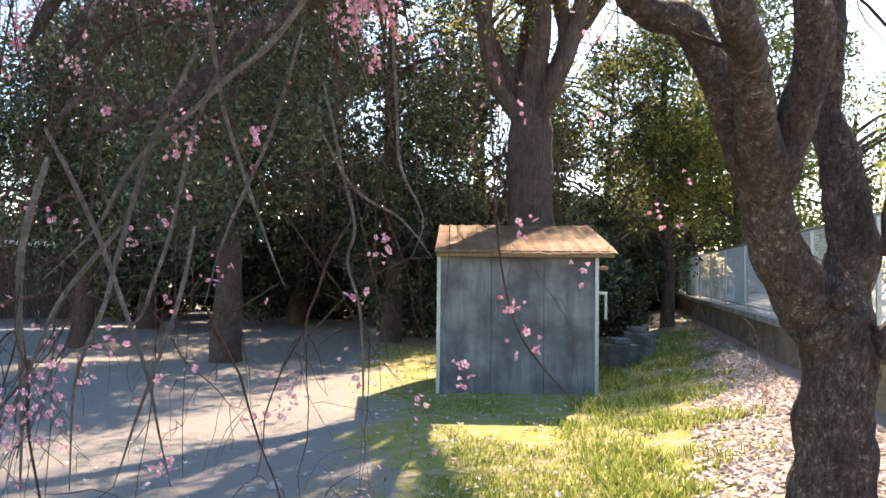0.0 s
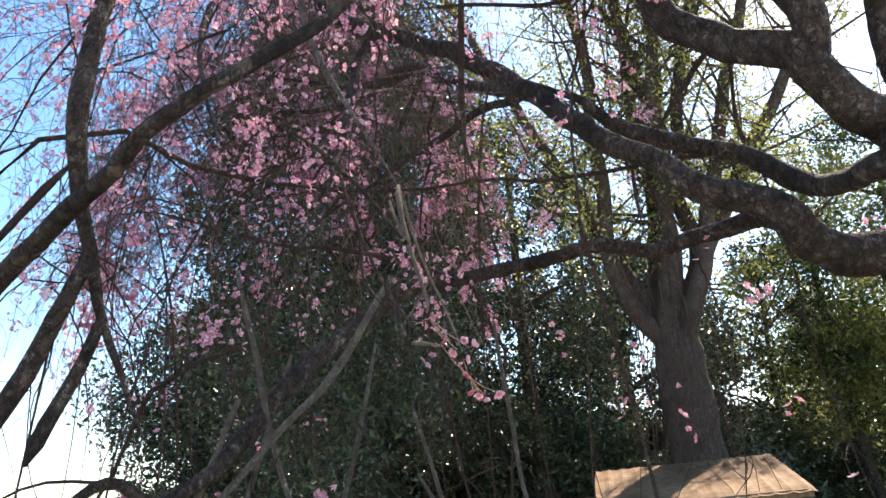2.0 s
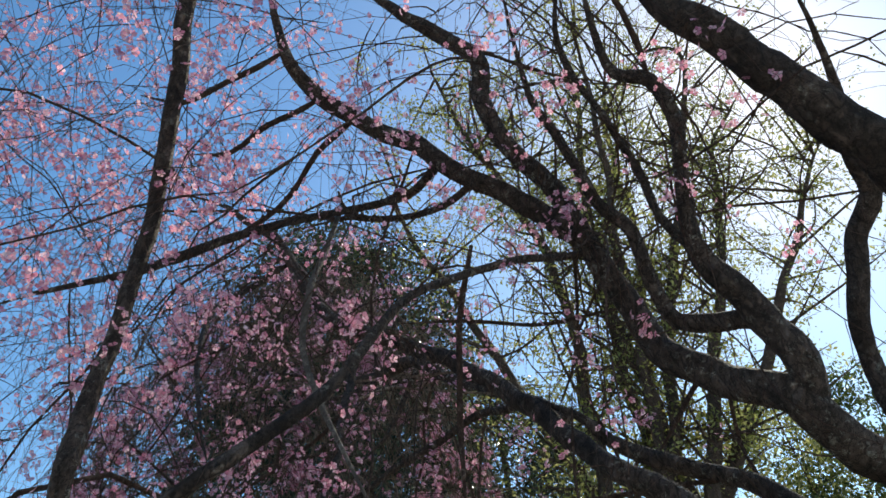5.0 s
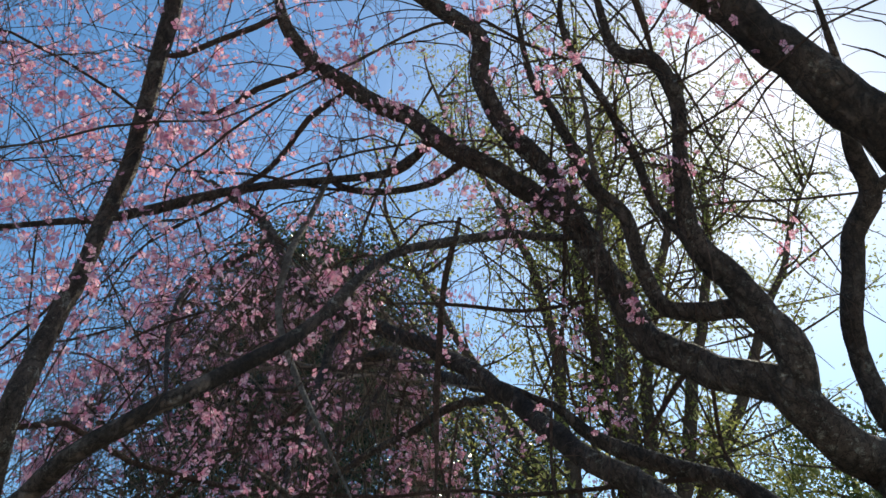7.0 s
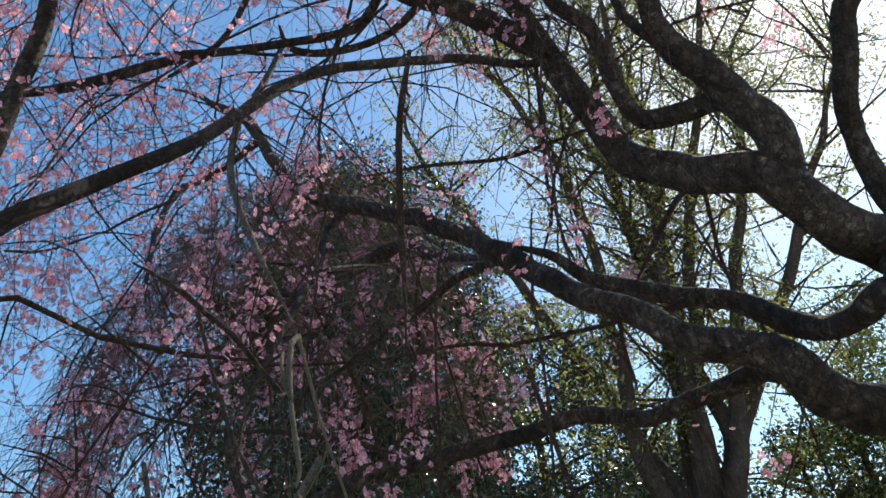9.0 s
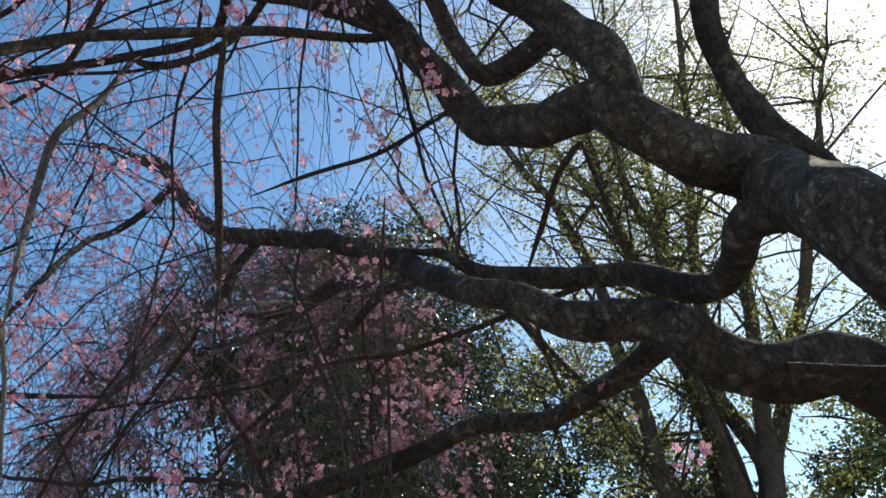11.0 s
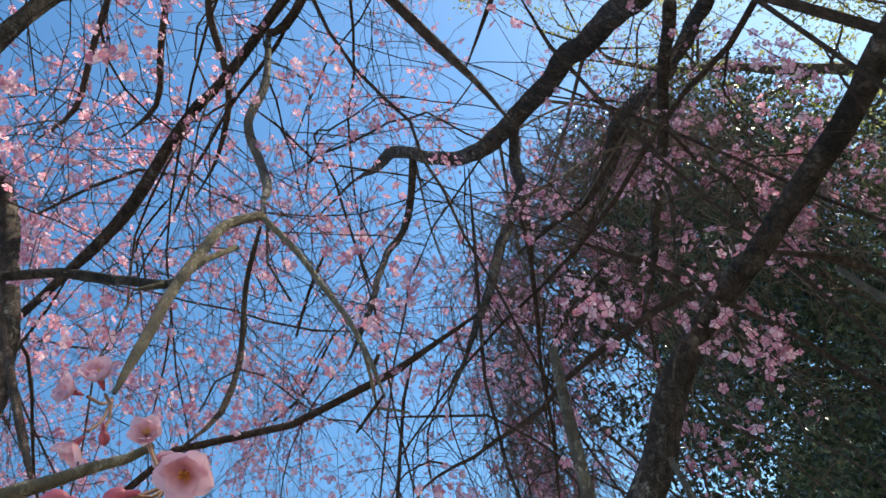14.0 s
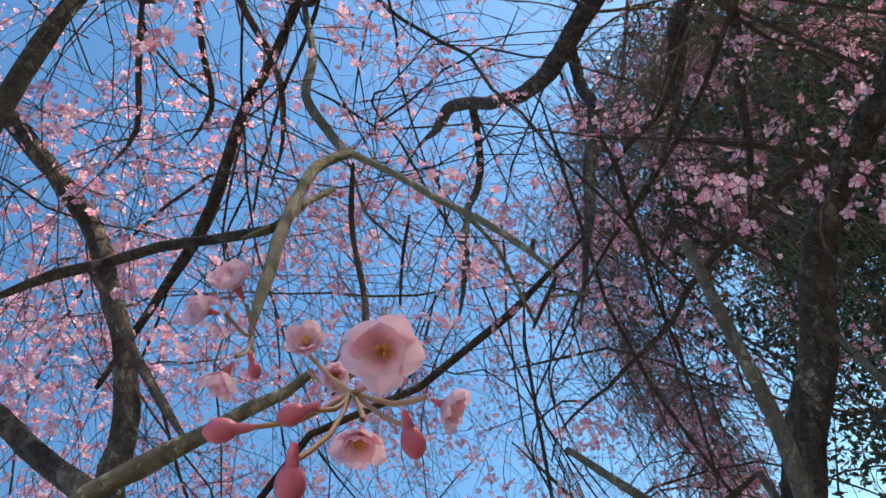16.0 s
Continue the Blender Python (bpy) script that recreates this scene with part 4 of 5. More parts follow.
def clumps(centre, axes, n, r, lump=0.25, low=-1.0):
    """Centres and sizes of clumps filling the skin of an uneven crown."""
    out, rad = [], []
    while len(out) < n:
        d = rng.normal(size=3)
        d /= np.linalg.norm(d)
        if d[2] < low:
            continue
        s = rng.uniform(0.45, 1.0) ** 0.45 * (1 + lump * noise.noise(Vector(d * 2.3) + Vector(centre)))
        out.append(np.asarray(centre) + d * np.asarray(axes) * s)
        rad.append(r * rng.uniform(0.6, 1.35))
    return out, rad


def evergreen(x, y, height, width, n, per, leaf, label, trunk_r=0.18, low=0.12, mat=LEAF_DARK, cl=0.75):
    base = (x, y, ground_z(x, y) - 0.05)
    tree = thing("evergreen_tree", label, "tree", base, group="dark evergreens round the yard")
    h = height
    line = spline([(0, 0, 0, trunk_r * 1.4), (0.05, 0.03, h * 0.15, trunk_r), (-0.08, 0.1, h * 0.5, trunk_r * 0.7), (0.05, 0, h * 0.85, trunk_r * 0.25)], 0.2)
    v, f = tube(line, 10, 0.1)
    part("trunk", mesh_of("trunk", v, f, BARK_FAR, True), tree)
    wood = []
    for k in range(14):
        i = rng.integers(len(line) // 5, len(line))
        a = rng.uniform(0, 6.28)
        L = width * rng.uniform(0.5, 0.9)
        p = line[i, :3]
        wood.append(tube(spline([(*p, trunk_r * 0.4), (p[0] + math.cos(a) * L * 0.5, p[1] + math.sin(a) * L * 0.5, p[2] + L * 0.3, trunk_r * 0.25), (p[0] + math.cos(a) * L, p[1] + math.sin(a) * L, p[2] + L * 0.4, trunk_r * 0.08)], 0.2), 6))
    v, f = gather(wood)
    part("limb", mesh_of("limb", v, f, BARK_FAR, True), tree)["kind"] = "stuff"
    c, r = clumps((0, 0, h * (0.5 + low / 2)), (width, width * 0.9, h * (0.5 - low / 2)), n, cl)
    foliage(c, r, per, leaf, mat, "crown", tree)
    return tree


evergreen(-4.0, 13.8, 13.4, 2.6, 190, 620, 0.11, "tall dense dark evergreen tree with rounded top", 0.22, 0.2, cl=1.0)
evergreen(-7.7, 15.9, 7.0, 2.0, 60, 480, 0.13, "dense dark evergreen tree, lower than its neighbour", 0.2, 0.3, cl=0.9)
evergreen(-1.4, 18.2, 11.6, 2.3, 120, 330, 0.14, "tall dark glossy-leaved tree behind the yard", 0.2, 0.1, LEAF_DARK, 0.65)
evergreen(-8.6, 21.5, 10.0, 3.0, 140, 300, 0.2, "dark evergreen tree at the yard's edge", 0.25, 0.06)
evergreen(-4.9, 24.0, 10.5, 3.0, 120, 320, 0.2, "dark evergreen tree at the yard's edge", 0.25, 0.04)
evergreen(0.9, 24.0, 10.0, 3.0, 115, 300, 0.19, "dark evergreen tree at the yard's edge", 0.25, 0.04)
evergreen(7.2, 19.2, 10.2, 2.4, 95, 260, 0.13, "olive-green leafy tree beyond the fence", 0.14, 0.2, LEAF_MID, 0.65)
evergreen(5.5, 19.6, 10.0, 2.2, 85, 240, 0.13, "yellow-green leafy tree behind the shed", 0.14, 0.2, LEAF_SPRING, 0.6)
evergreen(4.2, 20.2, 7.6, 2.2, 85, 300, 0.13, "dark green leafy tree behind the shed", 0.13, 0.1, LEAF_DARK, 0.6)
evergreen(7.9, 25.5, 7.5, 2.6, 70, 240, 0.17, "broad glossy shrub near the end of the fence", 0.2, 0.02, LEAF_MID)
evergreen(12.5, 24.0, 7.5, 2.8, 70, 240, 0.17, "mixed green shrubs beyond the fence", 0.2, 0.02, LEAF_MID)
evergreen(11.0, 14.5, 6.0, 2.2, 60, 220, 0.15, "yellow-green shrub beyond the fence", 0.15, 0.05, LEAF_SPRING)


def tangled_dome():
    """The far side of the crown: a dome of tangled hanging shoots."""
    dome = new("tangled_shoots")
    dome.parent = cherry
    dome.location = (-1.88, -3.34, 0)
    dome["label"] = "dome of tangled grey-brown hanging shoots with pink blossom"
    g = Growth()
    c, axes = np.array([-1.8, 5.5, 4.0]), np.array([1.5, 0.8, 2.1])
    roots = [p for line in main_lines for p in line[::4] if p[0] < 0.1 and p[1] > 3.0 and 2.6 < p[2] < 5.2 and p[3] > 0.006]
    for _ in range(16):
        d = rng.normal(size=3)
        d[2] = abs(d[2]) * 0.8
        d[1] = -abs(d[1])
        d /= np.linalg.norm(d)
        e = c + d * axes
        r = roots[rng.integers(len(roots))][:3]
        m = (r + e) / 2 + (0, 0, 0.25)
        g.shoot(spline([(*r, 0.006), (*m, 0.005), (*e, 0.002)], 0.08), 6)
    for _ in range(1000):
        d = rng.normal(size=3)
        d[1] = -abs(d[1])
        d[2] = abs(d[2]) * 1.1 - 0.15
        d /= np.linalg.norm(d)
        s = c + d * axes * rng.uniform(0.8, 1.0)
        g.branchlet(s, d * (0.3, 0.6, 0.2) + rng.normal(size=3) * 0.6, rng.uniform(0.25, 1.0), rng.uniform(0.0025, 0.0065), rng.integers(5, 9), 0.02, rng.uniform(0.7, 1.7), 0.28)
        if rng.random() < 0.12:
            p = c + d * axes * rng.uniform(0.95, 1.06) - (0, 0, rng.uniform(0, 0.9))
            g.bloom += list(p + rng.normal(size=(rng.integers(3, 9), 3)) * (0.05, 0.05, 0.1))
    v, f = gather(g.wood)
    part("twig", mesh_of("twig", v, f, LIT_TWIG, True), dome, "tangled grey-brown shoots in a sunlit tone")["kind"] = "stuff"
    at, size = clumps(c + (0.1, 0.15, -0.1), axes * 0.74, 75, 0.3)
    foliage(at, size, 260, 0.055, LEAF_DARK, "leaf", dome)["label"] = "dark glossy leaves grown through the tangle"
    v, f = blossoms(np.array(g.bloom), 0.022, 0.036, 11, True)
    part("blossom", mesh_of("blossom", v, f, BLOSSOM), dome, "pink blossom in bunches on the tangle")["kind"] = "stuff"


tangled_dome()


def bare_tree():
    """The big many-stemmed tree behind the shed, just coming into leaf."""
    tree = thing("spreading_tree", "large many-stemmed tree with small fresh green leaves", "tree", (1.42, 12.85, 0))
    v, f = tube(spline([(0.1, 0, -0.1, 0.6), (0.05, 0, 0.7, 0.46), (0, 0, 2.5, 0.39), (-0.03, -0.03, 3.8, 0.37), (0.03, 0, 4.6, 0.32), (0.08, 0.03, 5.2, 0.2), (0.12, 0.05, 5.9, 0.1)], 0.12), 18, 0.14)
    part("trunk", mesh_of("trunk", v, f, BARK_FAR, True), tree)
    vines = []
    for _ in range(70):
        a, z = rng.uniform(0, 6.28), rng.uniform(2.0, 6.0)
        r = 0.44 + rng.uniform(0, 0.1)
        vines.append(tube(droop((math.cos(a) * r, math.sin(a) * r, z), (math.cos(a) * 0.3, math.sin(a) * 0.3, -1), rng.uniform(0.8, 2.4), 0.012, 1.2, 0.12, 8), 4))
    v, f = gather(vines)
    part("creeper", mesh_of("creeper", v, f, TWIG, True), tree, "dry creeper hanging on the trunk")["kind"] = "stuff"
    g = Growth()
    leaf = []
    stems = [(-2.9, -0.6, 10.2), (-1.7, -1.2, 11.5), (-0.9, 0.4, 12.0), (0.2, -0.6, 12.6), (1.1, 0.5, 12.3), (1.9, -0.6, 11.8), (2.9, 0.2, 10.8), (3.9, -0.4, 9.6), (0.7, -1.5, 11.6)]
    for k, (ex, ey, ez) in enumerate(stems):
        ex, ez = ex * 1.25, 4.2 + (ez - 4.2) * 1.55
        z0 = 3.5 + 0.24 * ((k * 2) % 5)
        rows = [(0.08 * (k % 3 - 1) - 0.05 * (4 - k) * 0.3, 0, z0, 0.17), (ex * 0.14, ey * 0.2, z0 + 1.6, 0.13), (ex * 0.55, ey * 0.6, (z0 + ez) / 2 + 0.6, 0.085), (ex * 0.85, ey, ez - 1.2, 0.045), (ex, ey, ez, 0.02)]
        rows = [(x + rng.normal() * 0.28 * min(1, i), y + rng.normal() * 0.28 * min(1, i), z, r) for i, (x, y, z, r) in enumerate(rows)]
        line = spline(rows, 0.15)
        line[:, :3] += np.array([[0.16 * noise.noise(Vector((z * 0.8, k * 3.7, a * 7.0))) for a in range(3)] for z in line[:, 2]])
        v, f = tube(line, 10, 0.1)
        part("limb", mesh_of("limb", v, f, BARK_FAR, True), tree)
        for _ in range(38):
            i = rng.integers(len(line) // 5, len(line))
            d = rng.normal(size=3) * (1, 1, 0.4) + (0, 0, 0.6)
            d /= np.linalg.norm(d)
            L = rng.uniform(0.9, 3.0)
            e = line[i, :3] + d * L
            sub = g.shoot(spline([(*line[i, :3], 0.03), (*(line[i, :3] + d * L * 0.5 + rng.normal(size=3) * 0.12), 0.018), (*e, 0.006)], 0.15), 5)
            for _ in range(7):
                j = rng.integers(1, len(sub))
                t = g.shoot(droop(sub[j, :3], rng.normal(size=3) + (0, 0, 0.3), rng.uniform(0.3, 0.9), 0.006, 0.2, 0.3, 5), 3)
                leaf.append(t[1:, :3])
    v, f = gather(g.wood)
    part("twig", mesh_of("twig", v, f, BARK_FAR, True), tree)["kind"] = "stuff"
    p = np.vstack(leaf)
    p = np.repeat(p[rng.random(len(p)) < 0.8], 5, 0)
    p = p + rng.normal(size=p.shape) * 0.12
    v, f = scatter(LEAF_V, LEAF_F, p, 0.085 * rng.uniform(0.6, 1.4, len(p)))
    part("foliage", mesh_of("foliage", v, f, LEAF_SPRING), tree, "small fresh yellow-green leaves")["kind"] = "stuff"


bare_tree()


def thicket(x, y, w, d, h, n, per, leaf, label, mat=LEAF_DARK):
    """A shrub in leaf to the ground."""
    bush = thing("shrub", label, "shrub", (x, y, ground_z(x, y) - 0.03), group="dark shrubs round the yard")
    wood = []
    for k in range(9):
        a, L = rng.uniform(0, 6.28), rng.uniform(0.4, 0.9)
        wood.append(tube(spline([(0, 0, 0, 0.05), (math.cos(a) * w * 0.3, math.sin(a) * d * 0.3, h * 0.4, 0.035), (math.cos(a) * w * L, math.sin(a) * d * L, h * 0.85, 0.01)], 0.2), 6))
    v, f = gather(wood)
    part("stem", mesh_of("stem", v, f, BARK_FAR, True), bush)
    c, r = clumps((0, 0, h * 0.5), (w, d, h * 0.5), n, 0.5)
    foliage(c, r, per, leaf, mat, "crown", bush)


for k, (x, y, w, h) in enumerate([(-16.5, 27.5, 2.2, 4.0), (-13.2, 28.0, 2.3, 5.0), (-10.2, 27.0, 2.2, 6.0), (-7.2, 27.5, 2.3, 5.0), (-4.2, 27.0, 2.2, 5.2), (-1.2, 27.5, 2.3, 5.0), (1.9, 27.0, 2.2, 4.8), (4.9, 27.5, 2.2, 4.4), (6.9, 29.5, 1.8, 3.6)]):
    thicket(x, y, w * 1.15, 1.5, h, 64, 280, 0.2, "dense dark shrub along the back of the yard")
for k in range(8):
    thicket(-15.0 + k * 3.1, 31.5, 2.3, 1.4, 4.6, 50, 240, 0.24, "dense dark shrub behind the yard's back row")
thicket(4.0, 20.5, 1.3, 1.2, 3.4, 40, 260, 0.16, "dark shrub behind the shed by the fence")
thicket(2.3, 17.0, 1.2, 1.0, 3.0, 36, 260, 0.15, "dark shrub behind the shed")
thicket(-0.8, 19.5, 1.2, 1.0, 3.4, 36, 260, 0.15, "dark shrub behind the yard")
thicket(11.5, 29.0, 3.0, 1.5, 5.0, 60, 260, 0.2, "mixed green shrubs beyond the fence", LEAF_MID)
thicket(14.5, 20.0, 2.5, 2.0, 4.5, 60, 260, 0.2, "mixed green shrubs beyond the fence", LEAF_MID)


# ---- far carport and shop at the yard's left edge ----
def carport():
    ob = thing("carport", "low dark carport with a pale sheet roof", "carport", (-13.2, 24.0, 0))
    ob.rotation_euler = (0, 0, 0.5)
    part("roof", bm_mesh("roof", box((-2.6, -1.8, 2.35), (2.6, 1.8, 2.47), 0.02), WHITE), ob, "pale metal roof")
    part("back_wall", bm_mesh("back_wall", box((-2.4, 1.5, 0), (2.4, 1.6, 2.35)), DARKWALL), ob)
    for sx in (-2.4, 0.0, 2.3):
        part("post", bm_mesh("post", box((sx, -1.6, 0), (sx + 0.1, -1.5, 2.35), 0.01), DARKWALL), ob)
    part("side_wall", bm_mesh("side_wall", box((2.4, -1.5, 0), (2.5, 1.6, 2.35)), DARKWALL), ob)


carport()


def cottage():
    ob = thing("house", "distant house with a low grey tiled roof", "house", (-30.0, 46.0, 0))
    part("wall", bm_mesh("wall", box((-4, -3, 0), (4, 3, 3.0)), CONCRETE), ob)
    bm = bmesh.new()
    q = [(-4.5, -3.6, 2.95), (4.5, -3.6, 2.95), (4.5, 3.6, 2.95), (-4.5, 3.6, 2.95), (-4.5, 0, 4.9), (4.5, 0, 4.9)]
    vs = [bm.verts.new(c) for c in q]
    for a in ((0, 1, 5, 4), (2, 3, 4, 5), (1, 2, 5), (3, 0, 4), (3, 2, 1, 0)):
        bm.faces.new([vs[k] for k in a])
    part("roof", bm_mesh("roof", bm, DARKWALL), ob)
    for k in range(3):
        w = part("window", bm_mesh("window", box((-3 + k * 2.2, -3.03, 1.0), (-1.8 + k * 2.2, -2.98, 2.1), 0.01), DARKWALL), ob)


cottage()

# ---- grass, leaves and small things on the ground ----


def on_ground(xy):
    return np.array([(x, y, ground_z(x, y)) for x, y in xy])


def grass():
    pts = []
    while len(pts) < 21000:
        y = 4.6 + rng.random() ** 1.5 * 13
        x = rng.uniform(-1.6, fence_x(y) - 0.3)
        edge = -0.35 - 0.1 * y
        n = noise.noise(Vector((x * 1.1, y * 1.1, 3.0))) + 0.5 * noise.noise(Vector((x * 3.5, y * 3.5, 1.0)))
        lit = x - 0.3 * y - 0.35
        dens = 0.12 + n * 1.9 - max(0, lit) * 2.2 + (0.4 if lit > -1.6 else -0.12)
        if x < edge + 0.6 + n * 0.6 or rng.random() > dens:
            continue
        if -0.1 < x < 2.15 and 10.4 < y < 12.4:
            continue
        pts.append((x, y))
    p = on_ground(pts)
    n = len(p)
    tall = rng.uniform(0.015, 0.05, n) * (1 + 1.1 * (p[:, 0] > 1.3))
    a = rng.uniform(0, 6.28, n)
    lean = rng.uniform(0.1, 0.7, n)
    w = 0.006
    side = np.stack([np.cos(a), np.sin(a), np.zeros(n)], 1)
    fwd = np.stack([-np.sin(a), np.cos(a), np.zeros(n)], 1)
    up = np.array([0, 0, 1.0])
    v = np.stack([p - side * w, p + side * w, p + up * tall[:, None] * 0.6 + fwd * (tall * lean * 0.3)[:, None] + side * w * 0.7,
                  p + up * tall[:, None] + fwd * (tall * lean)[:, None]], 1).reshape(-1, 3)
    f = np.array([[0, 1, 2], [0, 2, 3]])[None] + (np.arange(n) * 4)[:, None, None]
    ob = new("grass", mesh_of("grass", v, f.reshape(-1, 3), GRASS))
    tagged(ob, "short bright green grass round the shed", "grass", kind="stuff")


grass()


def litter():
    pts = []
    while len(pts) < 15000:
        y = 0.2 + rng.random() ** 1.2 * 18
        x = rng.uniform(-3.0, fence_x(y) - 0.33)
        lit = x - 0.3 * y - 0.25
        if rng.random() > (0.9 if lit > 0 else 0.025 if x > -0.9 else 0.012):
            continue
        if -0.1 < x < 2.15 and 10.4 < y < 12.4:
            continue
        pts.append((x, y))
    p = on_ground(pts) + np.array([0, 0, 0.008])
    n = len(p)
    a, t, s = rng.uniform(0, 6.28, n), rng.normal(size=n) * 0.35, rng.normal(size=n) * 0.35
    ca, sa = np.cos(a), np.sin(a)
    z = np.zeros(n)
    rz = np.stack([np.stack([ca, -sa, z], -1), np.stack([sa, ca, z], -1), np.stack([z, z, z + 1], -1)], 1)
    rx = np.stack([np.stack([z + 1, z, z], -1), np.stack([z, np.cos(t), -np.sin(t)], -1), np.stack([z, np.sin(t), np.cos(t)], -1)], 1)
    tv = np.array([[0, 0, 0.1], [0.32, 0.3, 0.22], [0.28, 0.7, 0.18], [0, 1, 0.12], [-0.28, 0.7, 0.2], [-0.32, 0.3, 0.2], [0, 0.5, 0.02]])
    tf = np.array([[0, 1, 6], [1, 2, 6], [2, 3, 6], [3, 4, 6], [4, 5, 6], [5, 0, 6]])
    v, f = scatter(tv, tf, p, 0.052 * rng.uniform(0.5, 1.4, n), rz @ rx)
    ob = new("fallen_leaves", mesh_of("fallen_leaves", v, f, LITTER))
    tagged(ob, "dry pale brown fallen leaves on the bank", "leaves", kind="stuff")


litter()


def weeds():
    """Dry stalks along the foot of the wall."""
    wood = []
    for _ in range(160):
        y = rng.uniform(6.5, 20)
        x = fence_x(y) - rng.uniform(0.3, 1.1)
        wood.append(tube(droop((x, y, ground_z(x, y) - 0.02), rng.normal(size=3) * 0.35 + (0, 0, 1), rng.uniform(0.3, 0.9), 0.005, 0.25, 0.25, 6), 3))
    v, f = gather(wood)
    ob = new("dry_weeds", mesh_of("dry_weeds", v, f, PALE, True))
    tagged(ob, "thin dry brown stalks along the wall", "weeds", kind="stuff")


weeds()


def stone(x, y, s, mat, label):
    bm = bmesh.new()
    bmesh.ops.create_icosphere(bm, subdivisions=3, radius=1)
    for q in bm.verts:
        k = 1 + 0.35 * noise.noise(q.co * 1.7 + Vector((x, y, 0)))
        q.co = Vector((q.co.x * s * k, q.co.y * s * 0.7 * k, q.co.z * s * 0.5 * k))
    ob = new("stone", bm_mesh("stone", bm, mat, True))
    ob.location = (x, y, ground_z(x, y) + s * 0.2)
    tagged(ob, label, "stone")


stone(-1.15, 5.85, 0.06, CONCRETE, "small pale stone on the bare earth")
stone(-1.3, 5.75, 0.04, CONCRETE, "small pale stone on the bare earth")

# ---- low hanging shoots with open flowers in front of the yard ----
veil = Growth()
for x, y, z, length in [(0.1, 2.75, 3.3, 2.2), (0.32, 2.7, 3.2, 1.75), (-0.35, 2.9, 3.4, 2.6), (-0.1, 3.0, 3.4, 2.3), (0.75, 3.1, 3.4, 1.9), (-0.7, 2.8, 3.2, 2.5), (-1.0, 2.7, 3.0, 2.4), (-1.35, 2.8, 2.8, 2.3), (-1.2, 3.1, 2.9, 2.3), (-0.85, 3.3, 3.1, 2.0)]:
    rows = droop((x, y, z), rng.normal(size=3) * (0.4, 0.4, 0) + (0, 0, -1), length, 0.0045, 1.5, 0.16, 14)
    veil.wood.append(tube(rows, 5))
    for _ in range(6):
        i = rng.integers(5, len(rows))
        t = droop(rows[i, :3], rng.normal(size=3), rng.uniform(0.12, 0.4), 0.0022, 0.8, 0.4, 5)
        veil.wood.append(tube(t, 4))
        if rng.random() < 0.5:
            veil.bloom.append(t[-1, :3])
veil.wood.append(tube(spline([(0.27, 2.37, 2.62, 0.005), (0.33, 2.52, 2.16, 0.0045), (0.36, 2.58, 1.77, 0.004), (0.39, 2.58, 1.57, 0.0035), (0.44, 2.57, 1.42, 0.003), (0.54, 2.56, 1.29, 0.0025), (0.63, 2.53, 1.2, 0.002)], 0.05), 5))
veil.bloom += [(0.38, 2.56, 1.55), (0.43, 2.56, 1.53), (0.4, 2.56, 1.41), (0.48, 2.57, 1.43), (0.5, 2.55, 1.37), (0.25, 2.64, 1.28), (0.65, 2.64, 1.64), (-0.05, 2.84, 1.71), (0.46, 2.95, 1.8), (1.0, 2.98, 1.84)] * 2
veil_holder = new("low_shoots")
veil_holder.parent = cherry
veil_holder.location = (-1.88, -3.34, 0)
v, f = gather(veil.wood)
part("twig", mesh_of("twig", v, f, TWIG, True), veil_holder)["kind"] = "stuff"
v, f = blossoms(np.array(veil.bloom), 0.022, 0.034, 3)
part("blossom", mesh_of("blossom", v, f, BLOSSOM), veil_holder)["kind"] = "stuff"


# ---- the near spray of open flowers and buds ----
def petal_mesh():
    """One broad petal, notched at the tip and cupped; 1 long."""
    vs, fs = [], []
    nu, nv = 9, 8
    for j in range(nv + 1):
        s = j / nv
        half = 0.46 * math.sin(math.pi * min(1, 0.12 + 0.8 * s)) ** 0.8
        for i in range(nu + 1):
            u = 2 * i / nu - 1
            tip = -0.07 * s ** 8 * (1 - abs(u)) + 0.03 * math.cos(u * 6)* s ** 4
            vs.append((u * half, 0.05 + s * 0.95 + tip - 0.12 * u * u * s ** 3, 0.28 * s ** 1.7 + 0.12 * u * u + 0.02 * math.sin(9 * u + 3 * s)))
    for j in range(nv):
        for i in range(nu):
            a = j * (nu + 1) + i
            fs.append((a, a + 1, a + nu + 2, a + nu + 1))
    return mesh_of("petal", vs, fs, PETAL, True)


PETAL_MESH = petal_mesh()


def stamens():
    wood = []
    for k in range(22):
        a, L = rng.uniform(0, 6.28), rng.uniform(0.25, 0.42)
        r = rng.uniform(0.05, 0.2)
        wood.append(tube(np.array([(0, 0, 0.02, 0.012), (math.cos(a) * r * 0.6, math.sin(a) * r * 0.6, L * 0.6, 0.016), (math.cos(a) * r, math.sin(a) * r, L, 0.04), (math.cos(a) * r, math.sin(a) * r, L + 0.07, 0.03)]), 5))
    v, f = gather(wood)
    return mesh_of("stamen", v, f, CENTRE, True)


STAMENS = stamens()


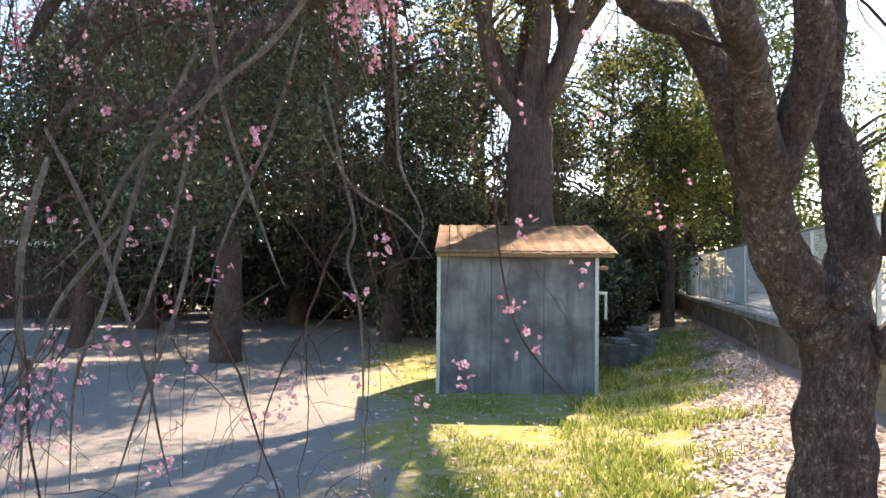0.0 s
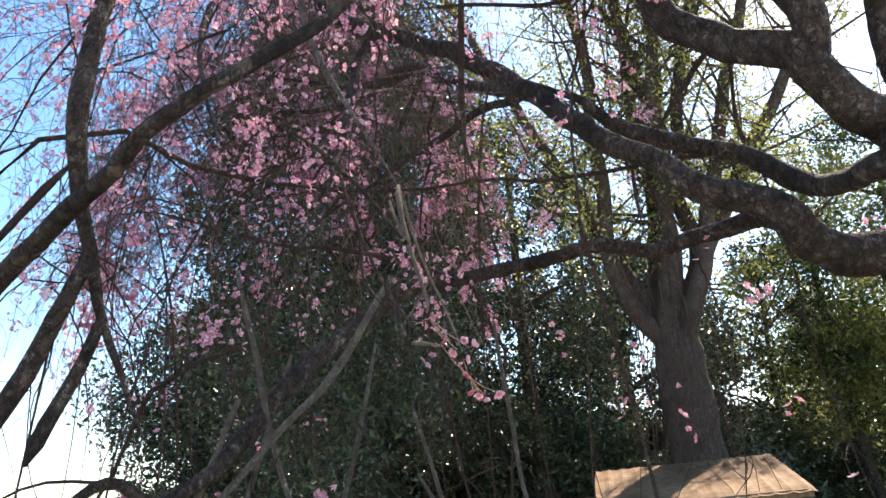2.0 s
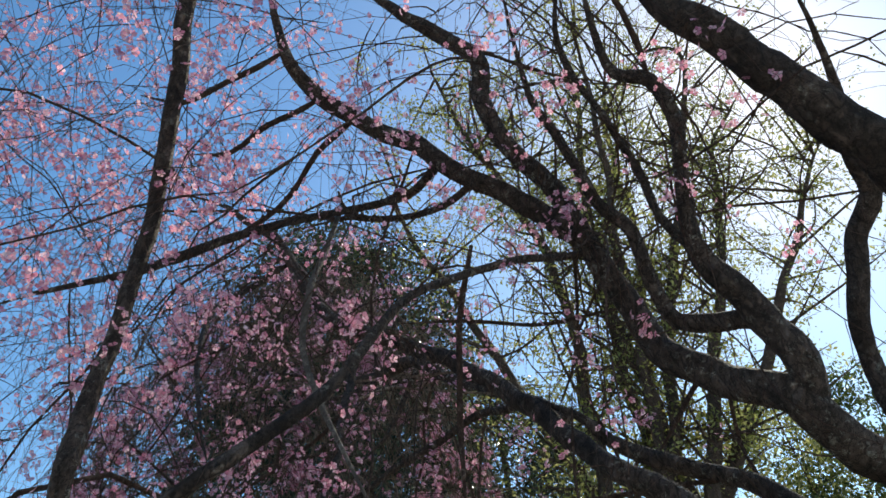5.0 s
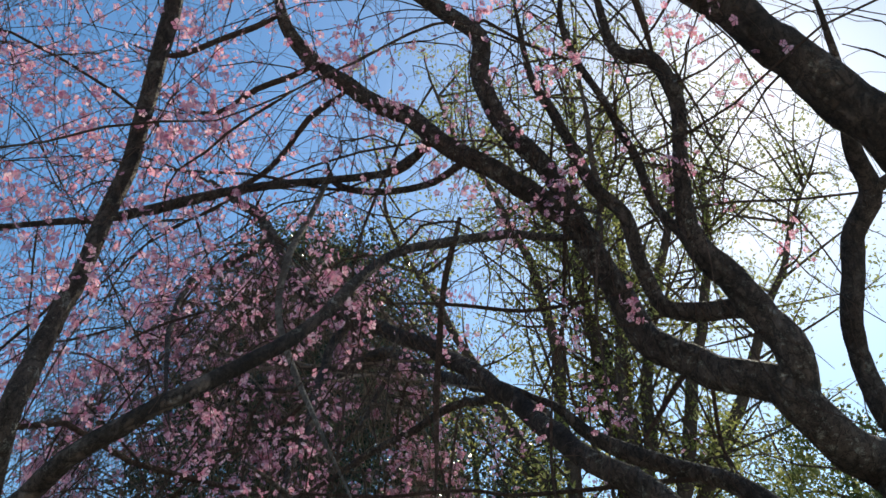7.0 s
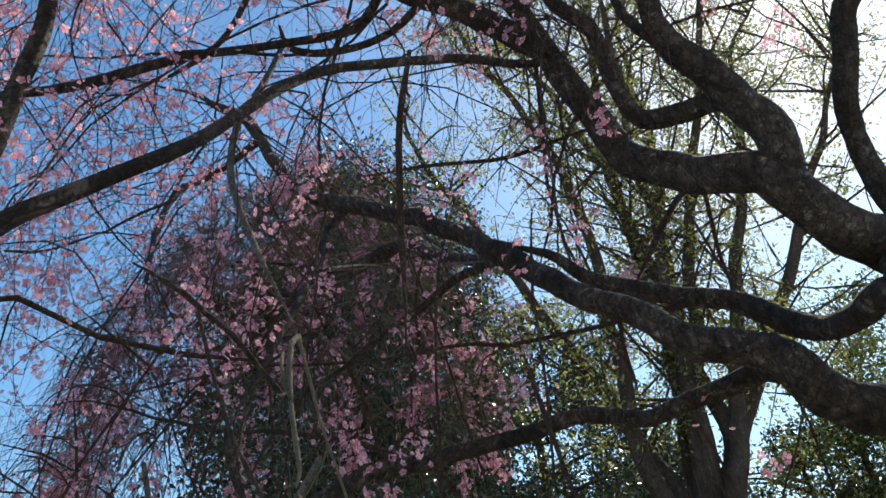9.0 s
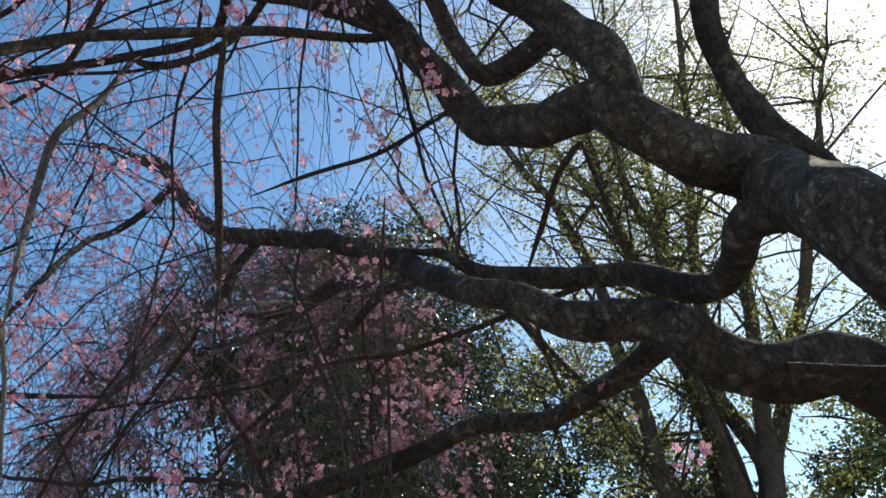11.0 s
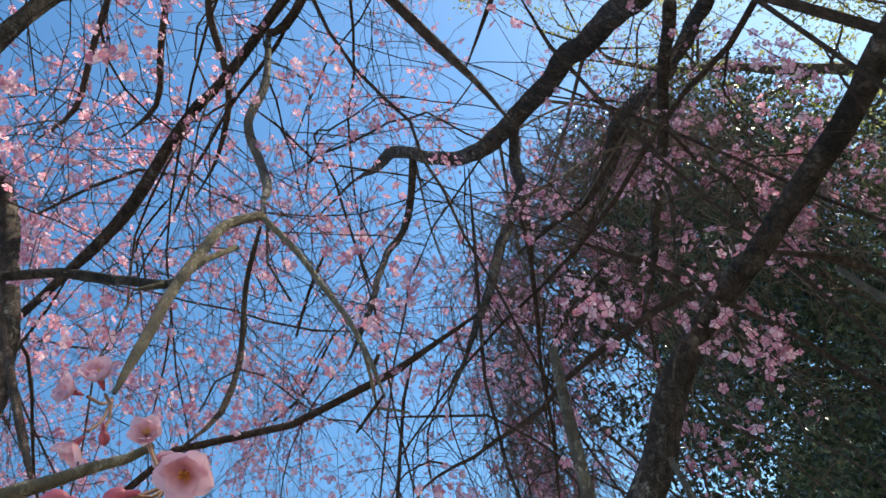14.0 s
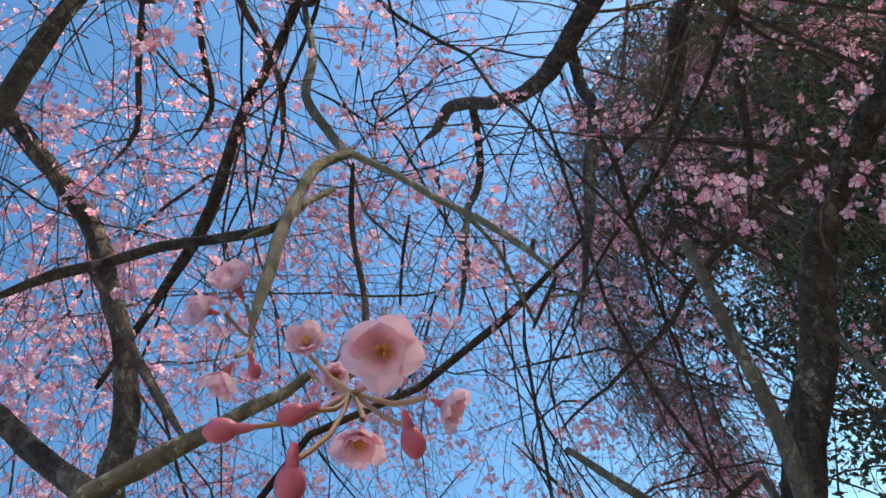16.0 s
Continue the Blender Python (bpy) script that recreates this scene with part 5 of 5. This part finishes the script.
def hero_flower(at, towards, size, open_=1.0, spin=0.0):
    ob = thing("blossom_flower", "open pale pink cherry flower with an orange centre", "flower", at, group="near cherry flowers")
    ob.matrix_world = Matrix.Translation(at) @ Vector(towards).to_track_quat("Z", "Y").to_matrix().to_4x4() @ Matrix.Rotation(spin, 4, "Z") @ Matrix.Scale(size * 0.5, 4)
    for k in range(10):
        p = part("petal", PETAL_MESH, ob)
        tilt = (0.1 if k < 5 else 0.38) + (1 - open_) * 0.9 + rng.normal() * 0.08
        p.matrix_local = Matrix.Rotation(k * 2 * math.pi / 5 + (0.63 if k > 4 else 0) + rng.normal() * 0.1, 4, "Z") @ Matrix.Rotation(tilt, 4, "X") @ Matrix.Scale(1.0 if k < 5 else 0.78, 4)
    part("stamen", STAMENS, ob, "orange stamens")
    bm = bmesh.new()
    bmesh.ops.create_cone(bm, cap_ends=True, segments=10, radius1=0.05, radius2=0.16, depth=0.45)
    bmesh.ops.translate(bm, verts=bm.verts, vec=(0, 0, -0.17))
    part("calyx", bm_mesh("calyx", bm, BUD, True), ob, "dark red calyx")
    return ob


def hero_bud(at, towards, size):
    ob = thing("flower_bud", "closed deep pink cherry bud", "bud", at, group="near cherry buds")
    ob.matrix_world = Matrix.Translation(at) @ Vector(towards).to_track_quat("Z", "Y").to_matrix().to_4x4() @ Matrix.Scale(size, 4)
    v, f = tube(spline([(0, 0, 0, 0.1), (0, 0, 0.25, 0.3), (0, 0, 0.6, 0.36), (0, 0, 0.9, 0.2), (0, 0, 1.0, 0.03)], 0.06), 12, 0.03)
    part("bud_tip", mesh_of("bud_tip", v, f, BUD, True), ob)
    v, f = tube(spline([(0, 0, -0.45, 0.08), (0, 0, -0.2, 0.14), (0, 0, 0.05, 0.17)], 0.06), 10)
    part("calyx", mesh_of("calyx", v, f, BUD, True), ob)


def stalk(a, b, sag=0.004):
    v, f = tube(spline([(*a, 0.0007), ((a[0] + b[0]) / 2, (a[1] + b[1]) / 2, (a[2] + b[2]) / 2 - sag, 0.0006), (*b, 0.0007)], 0.01), 6)
    off = np.array(cherry.location)
    part("flower_stalk", mesh_of("flower_stalk", v - off, f, STALK, True), cherry)


hero_flower((0.1125, 1.9210, 2.1975), (0.6055, -0.4445, -0.6677), 0.0215, 1.0, 0.0)
stalk((0.1086, 1.9239, 2.2017), (0.0711, 1.9282, 2.2277))
hero_flower((0.0830, 1.9072, 2.2729), (0.7124, -0.2872, 0.2830), 0.0215, 0.6, 0.7)
stalk((0.0773, 1.9094, 2.2707), (0.0148, 1.9276, 2.3309))
hero_flower((0.0716, 1.8994, 2.2790), (0.2943, -0.7630, 0.1458), 0.0185, 0.6, 1.4)
stalk((0.0696, 1.9045, 2.2780), (0.0148, 1.9276, 2.3309))
hero_flower((0.0560, 1.9009, 2.2657), (-0.3344, -0.5428, -0.4511), 0.0200, 0.55, 2.1)
stalk((0.0585, 1.9051, 2.2692), (0.0148, 1.9276, 2.3309))
hero_flower((0.0838, 1.9180, 2.1998), (-0.0059, -0.4491, -0.8296), 0.0185, 0.8, 2.8)
stalk((0.0838, 1.9206, 2.2047), (0.0711, 1.9282, 2.2277))
hero_flower((0.0911, 1.9386, 2.1958), (0.0964, 0.4175, -0.6848), 0.0165, 0.7, 3.5)
stalk((0.0905, 1.9361, 2.2000), (0.0711, 1.9282, 2.2277))
hero_flower((0.0684, 1.9244, 2.2557), (0.6831, -0.1497, -0.1046), 0.0170, 0.9, 4.2)
stalk((0.0635, 1.9255, 2.2564), (0.0711, 1.9282, 2.2277))
hero_flower((0.0547, 1.9333, 2.2536), (0.3884, -0.1479, -0.5977), 0.0130, 0.8, 4.9)
stalk((0.0526, 1.9341, 2.2568), (0.0711, 1.9282, 2.2277))
hero_bud((0.0389, 1.9155, 2.2876), (-0.2417, 0.0389, -0.2002), 0.007)
stalk((0.0389, 1.9155, 2.2876), (0.0148, 1.9276, 2.3309))
hero_bud((0.0742, 1.9123, 2.2229), (-0.4569, -0.9373, 0.2696), 0.009)
stalk((0.0742, 1.9123, 2.2229), (0.0711, 1.9282, 2.2277))
hero_bud((0.0710, 1.8940, 2.2255), (-0.2033, -0.8890, 0.4224), 0.01)
stalk((0.0710, 1.8940, 2.2255), (0.0711, 1.9282, 2.2277))
hero_bud((0.0863, 1.9296, 2.1962), (-0.8097, 0.1006, -0.6514), 0.009)
stalk((0.0863, 1.9296, 2.1962), (0.0711, 1.9282, 2.2277))
hero_bud((0.0790, 1.9009, 2.2018), (-0.8572, -0.2485, -0.4621), 0.011)
stalk((0.0790, 1.9009, 2.2018), (0.0711, 1.9282, 2.2277))
stalk((0.0711, 1.9282, 2.2277), (0.0288, 1.9368, 2.2851))
